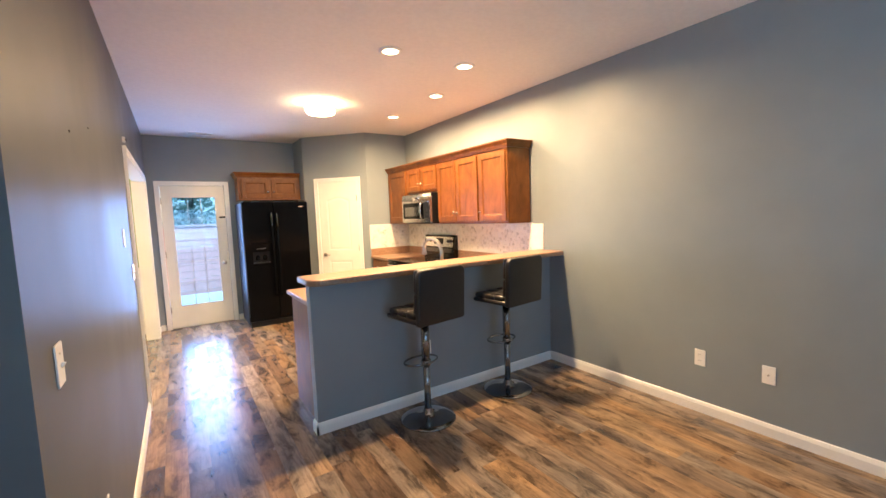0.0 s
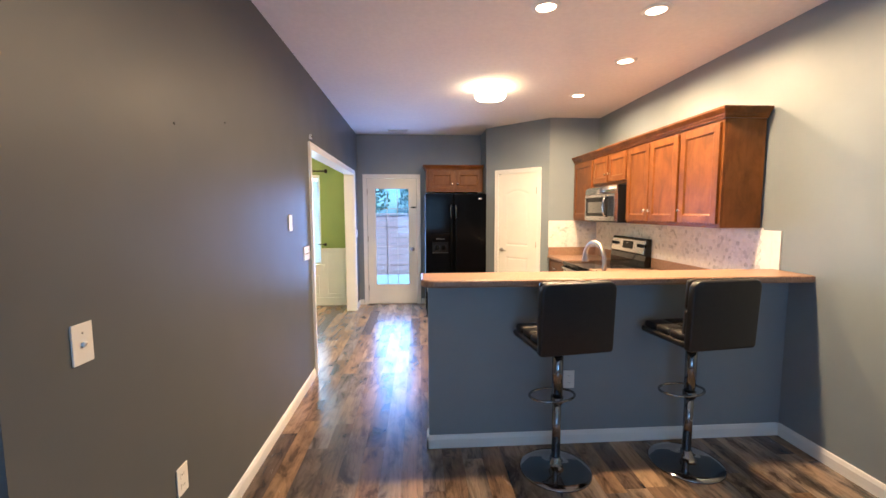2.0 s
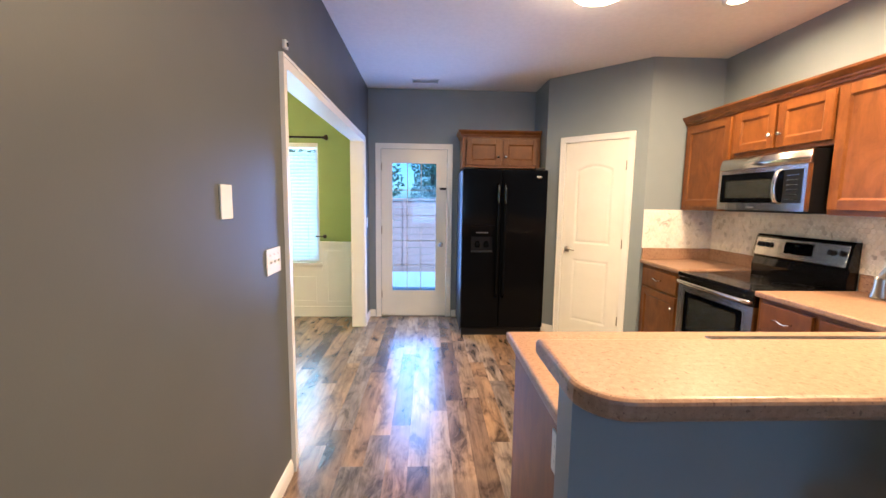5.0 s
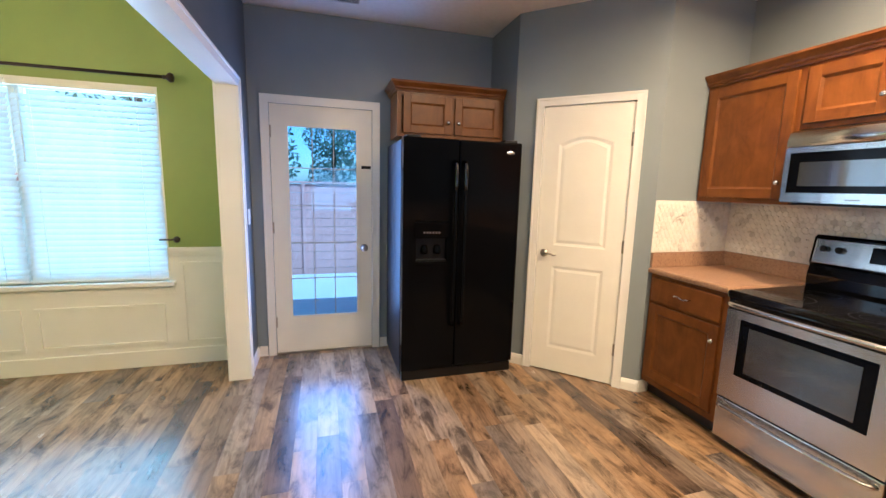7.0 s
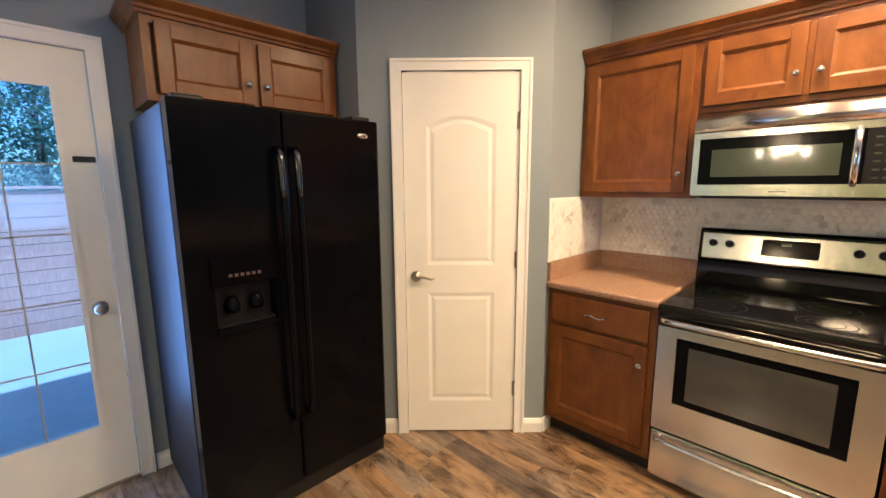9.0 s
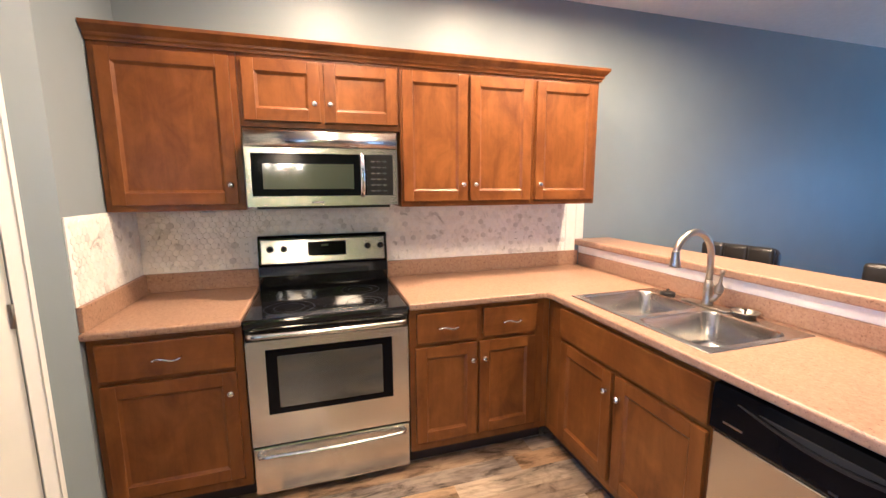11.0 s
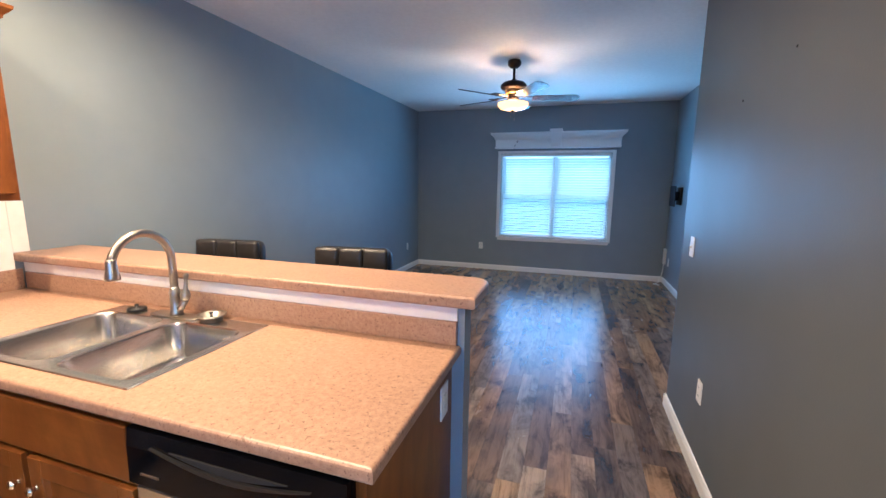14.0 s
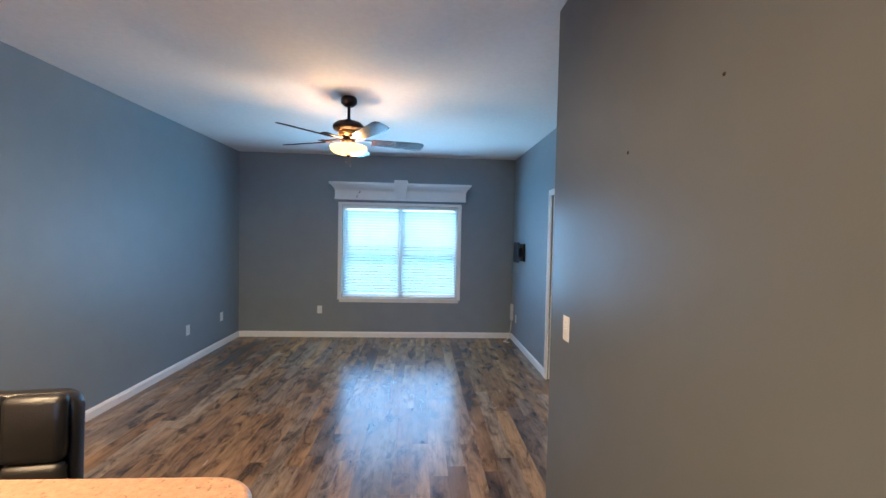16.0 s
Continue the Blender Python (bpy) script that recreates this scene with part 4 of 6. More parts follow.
def top_ring(bm, outer, inner, z0, z1, r=0.010):
    """A worktop with a hole and a rolled front edge."""
    lo = [bm.verts.new((x, y, z0)) for x, y in outer]
    n = len(outer)
    cx, cy = sum(p[0] for p in outer) / n, sum(p[1] for p in outer) / n
    hi = [bm.verts.new((x, y, z1)) for x, y in outer]
    for k in range(n):
        bm.faces.new((lo[k], lo[(k + 1) % n], hi[(k + 1) % n], hi[k]))
    hl = [bm.verts.new((x, y, z0)) for x, y in inner]
    hh = [bm.verts.new((x, y, z1)) for x, y in inner]
    for k in range(4):
        bm.faces.new((hl[(k + 1) % 4], hl[k], hh[k], hh[(k + 1) % 4]))
    for ring, hr in ((hi, hh), (lo, hl)):
        es = []
        for lst in (ring, hr):
            for k in range(len(lst)):
                e = bm.edges.get((lst[k], lst[(k + 1) % len(lst)]))
                es.append(e)
        bmesh.ops.triangle_fill(bm, edges=es, use_beauty=True)
    bmesh.ops.recalc_face_normals(bm, faces=bm.faces[:])
    es = [e for e in bm.edges if e.is_manifold and e.calc_face_angle(0) > 0.5 and abs(e.verts[0].co.z - e.verts[1].co.z) < 1e-5 and all(not (cut[0] - 0.01 < v.co.x < cut[1] + 0.01 and cut[2] - 0.01 < v.co.y < cut[3] + 0.01) for v in e.verts)]
    bmesh.ops.bevel(bm, geom=es, offset=r, segments=3, affect="EDGES", profile=0.5)
    return bm


part("top", top_ring(bm, out, hole, zb, zt), LAM, ct)
part("splash_strip", B(XR - 0.02, XR - 0.0005, 2.93, 4.357, CT + 0.0005, SPL, bevel=0.003), LAM, ct)
part("splash_strip", B(0.80, XR - 0.021, 2.9055, 2.926, CT + 0.0005, 1.012, bevel=0.003), LAM, ct)
ct2 = thing("worktop", (XR, 5.4, 0.888), "beige speckled laminate worktop between range and pantry", "worktop")
part("top", slab([(XC, 5.122), (XR - 0.001, 5.122), (XR - 0.001, P[1] - 0.001), (XC, P[1] - 0.001)], 0.8885, CT), LAM, ct2)
part("splash_strip", B(XR - 0.02, XR - 0.0005, 5.122, P[1] - 0.021, CT + 0.0005, SPL, bevel=0.003), LAM, ct2)
part("splash_strip", B(XC + 0.01, XR - 0.0005, P[1] - 0.0205, P[1] - 0.0005, CT + 0.0005, SPL, bevel=0.003), LAM, ct2)

# breakfast bar
bt = thing("breakfast_bar", (1.9, 2.85, 1.069), "raised beige laminate breakfast bar with clipped rounded corner", "bar top")
poly = [(0.73, 2.952), (0.73, 2.77)]
for k in range(7):
    a = math.pi + (math.pi / 2) * k / 6
    poly.append((0.73 + 0.09 + 0.09 * math.cos(a), 2.64 + 0.09 + 0.09 * math.sin(a)))
poly += [(XR - 0.001, 2.64), (XR - 0.001, 2.952)]
part("top", slab(poly, 1.069, 1.114, 0.012), LAM, bt)
part("tile_strip", B(0.80, XR - 0.001, 2.9055, 2.914, 1.0125, 1.0685), PALE_TILE, bt, "white veined marble strip")

# ---- sink ----
sk = thing("kitchen_sink", ((SX0 + SX1) / 2, 3.2, CT), "double-bowl stainless steel drop-in sink", "sink")


def bowl(x0, x1, y0, y1, depth):
    bm = bmesh.new()
    rows = []
    for inset, z, rr in ((0, 0.004, 0.06), (0.006, -0.005, 0.06), (0.016, -depth + 0.05, 0.065), (0.028, -depth + 0.016, 0.06), (0.06, -depth, 0.05)):
        r = []
        for cxs, cys, a0 in ((x1 - inset - rr, y1 - inset - rr, 0), (x0 + inset + rr, y1 - inset - rr, 90), (x0 + inset + rr, y0 + inset + rr, 180), (x1 - inset - rr, y0 + inset + rr, 270)):
            for k in range(6):
                a = radians(a0 + 18 * k)
                r.append(bm.verts.new((cxs + rr * math.cos(a), cys + rr * math.sin(a), CT + z)))
        rows.append(r)
    n = len(rows[0])
    for a, b in zip(rows, rows[1:]):
        for k in range(n):
            bm.faces.new((a[k], b[k], b[(k + 1) % n], a[(k + 1) % n]))
    bm.faces.new(rows[-1])
    bmesh.ops.recalc_face_normals(bm, faces=bm.faces[:])
    return smooth(bm), [(v.co.x, v.co.y) for v in rows[0]]


xm = (SX0 + SX1) / 2
bowls = [(SX0 + 0.03, xm - 0.018, SY0 + 0.085, SY1 - 0.03), (xm + 0.018, SX1 - 0.03, SY0 + 0.085, SY1 - 0.03)]
for b4 in bowls:
    bm, _ = bowl(*b4, 0.17)
    part("bowl", bm, STEELX, sk, "brushed steel bowl")
    cx, cy = (b4[0] + b4[1]) / 2, (b4[2] + b4[3]) / 2
    part("drain", lathe(bmesh.new(), [(0.045, 0.0), (0.043, 0.004), (0.034, 0.004), (0.03, 0.001), (0, 0.001)], 24, (cx, cy, CT - 0.1695)), CHROME, sk, "round chrome drain")
bm = bmesh.new()
zr = CT + 0.004
rim_lo = [bm.verts.new((x, y, CT + 0.0008)) for x, y in ((SX0, SY0), (SX1, SY0), (SX1, SY1), (SX0, SY1))]
rim_hi = [bm.verts.new((x, y, zr)) for x, y in ((SX0 + 0.004, SY0 + 0.004), (SX1 - 0.004, SY0 + 0.004), (SX1 - 0.004, SY1 - 0.004), (SX0 + 0.004, SY1 - 0.004))]
for k in range(4):
    bm.faces.new((rim_lo[k], rim_lo[(k + 1) % 4], rim_hi[(k + 1) % 4], rim_hi[k]))
loops = []
for b4 in bowls:
    tb, pts = bowl(*b4, 0.17)
    tb.free()
    loops.append([bm.verts.new((x, y, zr)) for x, y in pts])
es = [bm.edges.get((rim_hi[k], rim_hi[(k + 1) % 4])) for k in range(4)]
for lp in loops:
    es += [bm.edges.new((lp[k], lp[(k + 1) % len(lp)])) for k in range(len(lp))]
bmesh.ops.triangle_fill(bm, edges=es, use_beauty=True)
bmesh.ops.recalc_face_normals(bm, faces=bm.faces[:])
part("rim", bm, STEELX, sk)

FX, FY = 1.985, 3.01
fc = thing("kitchen_faucet", (FX, FY, CT + 0.004), "brushed nickel gooseneck pull-down kitchen faucet", "faucet")
lpart("deck_plate", smooth(slab([(-0.12, -0.024), (-0.1, -0.03), (0.1, -0.03), (0.12, -0.024), (0.12, 0.024), (0.1, 0.03), (-0.1, 0.03), (-0.12, 0.024)], 0.0, 0.008, 0.003)), NICKEL, fc)
lpart("body", lathe(bmesh.new(), [(0.0, 0.008), (0.027, 0.008), (0.025, 0.02), (0.021, 0.03), (0.020, 0.09), (0.023, 0.10), (0.019, 0.112), (0.014, 0.13), (0, 0.13)], 24), NICKEL, fc)
pts = [(0, 0, 0.12), (0, 0, 0.20)]
R = 0.128
sx, sy = -0.12, 0.99
for k in range(0, 17):
    a = math.pi * k / 16 * 0.90
    d = R - R * math.cos(a)
    pts.append((d * sx, d * sy, 0.234 + R * math.sin(a)))
lpart("spout", tube(bmesh.new(), pts, 0.0150, 14), NICKEL, fc)
e = pts[-1]
lpart("spray_head", lathe(bmesh.new(), [(0, 0.012), (0.0165, 0.012), (0.0175, 0.0), (0.0180, -0.02), (0.024, -0.052), (0.0235, -0.062), (0.0, -0.062)], 20, e), NICKEL, fc)
lv = lathe(bmesh.new(), [(0, 0), (0.017, 0.0), (0.020, 0.016), (0.016, 0.034), (0.008, 0.046), (0.0065, 0.075), (0.0075, 0.088), (0.0105, 0.098), (0.0095, 0.108), (0, 0.112)], 16)
lpart("lever", turned(lv, pose(-0.048, -0.004, 0.075, 3, -5, 0)), NICKEL, fc)
lpart("lever_arm", tube(bmesh.new(), [(-0.008, 0, 0.035), (-0.03, 0, 0.04), (-0.052, -0.003, 0.075)], 0.013, 10), NICKEL, fc)
stp = thing("sink_stopper", (2.212, 3.012, CT + 0.004), "black rubber sink stopper lying on the rim", "stopper")
lpart("disc", lathe(bmesh.new(), [(0, 0), (0.034, 0), (0.038, 0.005), (0.036, 0.012), (0.02, 0.016), (0.006, 0.018), (0.008, 0.028), (0, 0.03)], 24), BLACKM, stp)
st2 = thing("sink_strainer", (1.805, 3.005, CT + 0.004), "steel basket strainer resting on the rim", "strainer")
lpart("basket", lathe(bmesh.new(), [(0, 0.0), (0.040, 0.0), (0.044, 0.018), (0.055, 0.022), (0.056, 0.027), (0.042, 0.025), (0.037, 0.010), (0, 0.008)], 24), NICKEL, st2)
lpart("grip", lathe(bmesh.new(), [(0, 0.01), (0.005, 0.01), (0.005, 0.03), (0.01, 0.034), (0, 0.038)], 12), BLACKM, st2)

# ---- appliances ----
RY0, RY1, RX = 4.363, 5.117, 2.50
rw = RY1 - RY0
rg = thing("range", spot(RX, RY1, 0, "west"), "stainless steel electric range with black glass cooktop", "stove")
D = XR - RX - 0.012
lpart("body", B(0.002, rw - 0.002, 0.02, D, 0.06, 0.88), BLACKM, rg, "black enamelled side body")
lpart("plinth", B(0.03, rw - 0.03, 0.05, D, 0.0, 0.06), BLACKM, rg)
dr = lpart("drawer", B(0.004, rw - 0.004, -0.02, 0.0195, 0.045, 0.286, bevel=0.006), STEELX, rg, "brushed steel storage drawer")
ox0, ox1, oz0, oz1 = 0.085, rw - 0.085, 0.450, 0.768
od = wall_bm("x", -0.025, 0.0195, 0.004, rw - 0.004, 0.298, 0.812, [(ox0, ox1, oz0, oz1)])
door = lpart("oven_door", od, STEELX, rg, "brushed steel oven door")
lpart("door_glass", B(ox0, ox1, -0.0235, -0.012, oz0, oz1, bevel=0.002), BLACK, door, "black glass border")
lpart("oven_window", B(ox0 + 0.05, ox1 - 0.05, -0.0252, -0.0237, oz0 + 0.03, oz1 - 0.035), OVENGLASS, door, "dark see-through oven window")
lpart("vent_trim", B(0.004, rw - 0.004, -0.022, 0.0195, 0.8125, 0.872, bevel=0.004), CERAMIC, rg, "black trim under the cooktop")


def bowed_bar(x0, x1, z, y, bow, r, parent, name="handle"):
    pts = [(x0, y, z), (x0 + 0.006, y - bow * 0.7, z)]
    n = 14
    for i in range(n + 1):
        f = i / n
        pts.append((x0 + 0.03 + (x1 - x0 - 0.06) * f, y - bow - 0.012 * math.sin(math.pi * f), z))
    pts += [(x1 - 0.006, y - bow * 0.7, z), (x1, y, z)]
    lpart(name, tube(bmesh.new(), pts, r, 12), STEELX, parent, "curved steel bar handle")


bowed_bar(0.02, rw - 0.02, 0.845, -0.022, 0.035, 0.014, rg)
bowed_bar(0.03, rw - 0.03, 0.252, -0.018, 0.032, 0.012, dr)
lpart("cooktop", B(-0.004, rw + 0.004, -0.035, D - 0.06, 0.8725, 0.915, bevel=0.012), CERAMIC, rg, "black ceramic glass cooktop")
for x, y, r in ((0.19, 0.13, 0.115), (0.56, 0.13, 0.09), (0.19, 0.39, 0.08), (0.56, 0.39, 0.105)):
    bm = lathe(bmesh.new(), [(r, 0.9152), (r + 0.003, 0.9156), (r + 0.004, 0.9152)], 40, (x, y, 0))
    lathe(bm, [(r * 0.62, 0.9152), (r * 0.62 + 0.002, 0.9156), (r * 0.62 + 0.003, 0.9152)], 40, (x, y, 0))
    lpart("burner_ring", bm, BLACKM, rg, "gray burner ring")
by = D - 0.06
bg = bmesh.new()
prof = [(by, 0.90), (by - 0.01, 0.93), (by - 0.012, 0.99), (by + 0.002, 1.045), (by - 0.012, 1.06), (by + 0.012, 1.208), (by + 0.03, 1.222), (by + 0.058, 1.222), (by + 0.058, 0.90)]
extrude_profile(bg, prof, 0.006, rw - 0.006, "x")
back = lpart("backguard", bg, CERAMIC, rg, "black glossy backguard")
tl = math.degrees(math.atan2(0.024, 0.148))
pm = pose(0, by - 0.0135, 1.063, -tl, 0, 0)
lpart("control_panel", turned(B(0.022, rw - 0.022, -0.004, 0.0, 0.0, 0.138, bevel=0.003), pm), STEELX, rg, "brushed steel control panel")
lpart("display", turned(B(0.282, 0.500, -0.0065, -0.0042, 0.036, 0.120), pm), BLACK, rg, "black clock display")
lpart("display_digits", turned(B(rw / 2 - 0.02, rw / 2 + 0.02, -0.0072, -0.0066, 0.092, 0.106), pm), OVENGLASS, rg)
for x in (0.073, 0.147, rw - 0.124, rw - 0.046):
    kb = lathe(bmesh.new(), [(0, 0.024), (0.014, 0.024), (0.018, 0.02), (0.020, 0.0), (0, 0)], 20)
    box(kb, -0.003, 0.003, -0.018, 0.018, 0.02, 0.029, 0.001)
    lpart("knob", turned(kb, pm @ pose(x, -0.004, 0.083, 90, 0, 0)), BLACKM, rg, "black control knob")

# over-the-range microwave
mw = thing("microwave", spot(2.725, 5.096, 1.394, "west"), "stainless over-the-range microwave under the cabinets", "microwave")
mh, mww = 0.390, 0.742
lpart("body", B(0.006, mww - 0.006, 0.02, XR - 2.725 - 0.011, 0.012, mh), BLACKM, mw, "black casing")
lpart("underside", B(0.04, mww - 0.04, 0.03, 0.36, 0.0, 0.0115), BLACKM, mw)
g2 = bmesh.new()
extrude_profile(g2, [(0.0195, mh - 0.085), (-0.012, mh - 0.085), (-0.010, mh - 0.045), (0.004, mh - 0.01), (0.0195, mh)], 0.004, mww - 0.004, "x")
lpart("vent_grille", smooth(g2), STEELX, mw, "curved brushed steel vent cover")
wx0, wx1, wz0, wz1 = 0.030, 0.532, 0.064, 0.272
fr = wall_bm("x", -0.012, 0.0195, 0.004, mww - 0.004, 0.014, mh - 0.09, [(wx0, mww - 0.028, wz0, wz1)])
lpart("front_frame", fr, STEELX, mw, "brushed steel front")
lpart("door_glass", B(wx0, wx1 + 0.045, -0.0105, 0.0, wz0, wz1), BLACK, mw, "black glass door")
lpart("window", B(wx0 + 0.05, wx1 - 0.02, -0.0115, -0.0107, wz0 + 0.035, wz1 - 0.05), OVENGLASS, mw)
lpart("control_panel", B(wx1 + 0.0455, mww - 0.028, -0.0105, 0.0, wz0, wz1), BLACKM, mw, "black keypad")
for r_ in range(6):
    for c_ in range(3):
        x = wx1 + 0.068 + c_ * 0.03
        lpart("button", B(x, x + 0.02, -0.0112, -0.0106, wz0 + 0.02 + r_ * 0.03, wz0 + 0.027 + r_ * 0.03), OVENGLASS, mw)
hb = [(wx1 + 0.022, -0.010, wz0 + 0.0), (wx1 + 0.022, -0.035, wz0 + 0.015)] + [(wx1 + 0.022, -0.042 - 0.01 * math.sin(math.pi * k / 8), wz0 + 0.035 + (wz1 - wz0 - 0.07) * k / 8) for k in range(9)] + [(wx1 + 0.022, -0.035, wz1 - 0.015), (wx1 + 0.022, -0.010, wz1)]
lpart("handle", tube(bmesh.new(), hb, 0.013, 12), CHROME, mw, "polished curved handle")
lpart("maker_plate", B(0.30, 0.36, -0.0132, -0.0122, 0.03, 0.036), NICKEL, mw)

# dishwasher
dwm = thing("dishwasher", spot(1.4775, YP, 0, "north"), "stainless dishwasher with a black control strip", "dishwasher")
lpart("body", B(0.004, 0.634, 0.02, 0.58, 0.09, 0.884), BLACKM, dwm)
lpart("door", B(0.008, 0.63, -0.025, 0.0195, 0.11, 0.712, bevel=0.005), STEEL, dwm, "brushed steel door panel")
cp = bmesh.new()
extrude_profile(cp, [(0.0195, 0.716), (-0.028, 0.716), (-0.038, 0.73), (-0.036, 0.83), (-0.03, 0.876), (0.0195, 0.88)], 0.006, 0.632, "x")
cpo = lpart("control_panel", cp, BLACK, dwm, "black control strip")
LIP = mat("black_lip_plastic", (0.008, 0.008, 0.009), 0.42)


def arc_plate(x0, x1, ztop, sag0, sag1, y0, y1, n=20):
    """A crescent on the strip's face between two hanging arcs."""
    bm = bmesh.new()
    f = [(x0 + (x1 - x0) * k / n, math.sin(math.pi * k / n)) for k in range(n + 1)]
    rows = [[bm.verts.new((x, y, ztop - s * q)) for x, q in f] for s in (sag0, sag1) for y in (y0, y1)]
    for a, b in ((0, 2), (2, 3), (3, 1), (1, 0)):
        for k in range(n):
            bm.faces.new((rows[a][k], rows[a][k + 1], rows[b][k + 1], rows[b][k]))
    bmesh.ops.remove_doubles(bm, verts=bm.verts[:], dist=1e-5)
    bmesh.ops.recalc_face_normals(bm, faces=bm.faces[:])
    return bm


lpart("handle_lip", arc_plate(0.09, 0.55, 0.842, 0.024, 0.036, -0.043, -0.034), LIP, cpo, "curved black handle lip")
# no hollow here: the pocket's shade is a near-black plate on the face
lpart("handle_recess", arc_plate(0.15, 0.49, 0.842, 0.0005, 0.022, -0.0385, -0.034), DARK, cpo, "near-black crescent standing for the shade in the finger pocket")
for k in range(6):
    lpart("button", B(0.33 + k * 0.04, 0.35 + k * 0.04, -0.0395, -0.0365, 0.735, 0.742), LIP, cpo)
lpart("maker_plate", B(0.05, 0.11, -0.0395, -0.0365, 0.76, 0.766), NICKEL, cpo)
lpart("toe_panel", B(0.008, 0.63, 0.04, 0.06, 0.0, 0.0895), BLACKM, dwm)

# side-by-side fridge
FRX0, FRW, FRY = 0.826, 0.895, 6.235
fg = thing("refrigerator", spot(FRX0, FRY, 0), "black side-by-side refrigerator with water dispenser", "refrigerator")
lpart("cabinet", B(0.0, FRW, 0.075, 0.715, 0.03, 1.765, bevel=0.006), BLACKSIDE, fg, "black textured cabinet")
lpart("toe_grille", B(0.01, FRW - 0.01, 0.02, 0.0745, 0.0, 0.075, bevel=0.004), BLACKM, fg, "black base grille")
split = 0.405


def fridge_door(x0, x1, hole=None):
    if hole is None:
        return B(x0, x1, 0.0, 0.07, 0.085, 1.775, bevel=0.012)
    return wall_bm("x", 0.0, 0.07, x0, x1, 0.085, 1.775, [hole])


hole = (0.10, 0.335, 0.905, 1.075)
fd = lpart("freezer_door", fridge_door(0.003, split - 0.004, hole), BLACK, fg, "black glossy freezer door")
rd = lpart("fridge_door", fridge_door(split + 0.004, FRW - 0.003), BLACK, fg, "black glossy fridge door")
lpart("dispenser_cavity", B(0.1005, 0.3345, 0.06, 0.0695, 0.9055, 1.0745), BLACKM, fd)
bm = bmesh.new()
extrude_profile(bm, [(0.002, 1.075), (-0.012, 1.08), (-0.014, 1.19), (0.002, 1.20)], 0.09, 0.345, "x")
lpart("dispenser_panel", bm, BLACK, fd, "black dispenser control panel")
for k in range(6):
    lpart("button", B(0.15 + k * 0.022, 0.163 + k * 0.022, -0.0155, -0.0135, 1.112, 1.124), NICKEL, fd)
for x in (0.17, 0.265):
    lpart("paddle", lathe(bmesh.new(), [(0.0, 0.0), (0.026, 0.004), (0.03, 0.03), (0.02, 0.065), (0.008, 0.07), (0, 0.07)], 16, (x, 0.04, 0.955)), BLACK, fd, "glossy black dispenser lever")
lpart("drip_tray", B(0.105, 0.33, 0.005, 0.059, 0.906, 0.918, bevel=0.002), BLACKM, fd, "dark gray drip tray")
lpart("dispenser_lip", B(0.095, 0.34, -0.012, 0.0, 0.882, 0.905, bevel=0.004), BLACK, fd)
for x, d in ((split - 0.035, fd), (split + 0.035, rd)):
    pts = [(x, 0.0, 1.625), (x, -0.035, 1.615), (x, -0.050, 1.59)] + [(x, -0.055 - 0.006 * math.sin(math.pi * k / 11), 1.56 - k * 0.098) for k in range(12)] + [(x, -0.045, 0.44), (x, 0.0, 0.425)]
    lpart("handle", tube(bmesh.new(), pts, [0.010, 0.014] + [0.0135] * (len(pts) - 4) + [0.014, 0.010], 12), BLACK, d, "long black bar handle")
    cap = [(x, -0.034, 1.6155), (x, -0.051, 1.592), (x, -0.0565, 1.555), (x, -0.0575, 1.51), (x, -0.058, 1.455), (x, -0.0585, 1.42)]
    lpart("handle_cap", tube(bmesh.new(), cap, [0.0142, 0.0152, 0.0156, 0.0150, 0.0145, 0.0139], 14), SMOKE, d, "shiny handle grip")
lpart("badge", turned(lathe(bmesh.new(), [(0, 0.003), (0.02, 0.003), (0.024, 0.0), (0, 0)], 24), Matrix.Translation((FRW - 0.095, 0.0, 1.70)) @ Matrix.Diagonal((1.35, 1, 0.55, 1)) @ pose(0, 0, 0, 90, 0, 0)), CHROME, rd, "oval silver badge")
for x in (0.03, FRW - 0.13):
    lpart("hinge_cover", B(x, x + 0.1, 0.03, 0.13, 1.7655, 1.795, bevel=0.006), BLACKM, fg)

# ---- bar stools ----


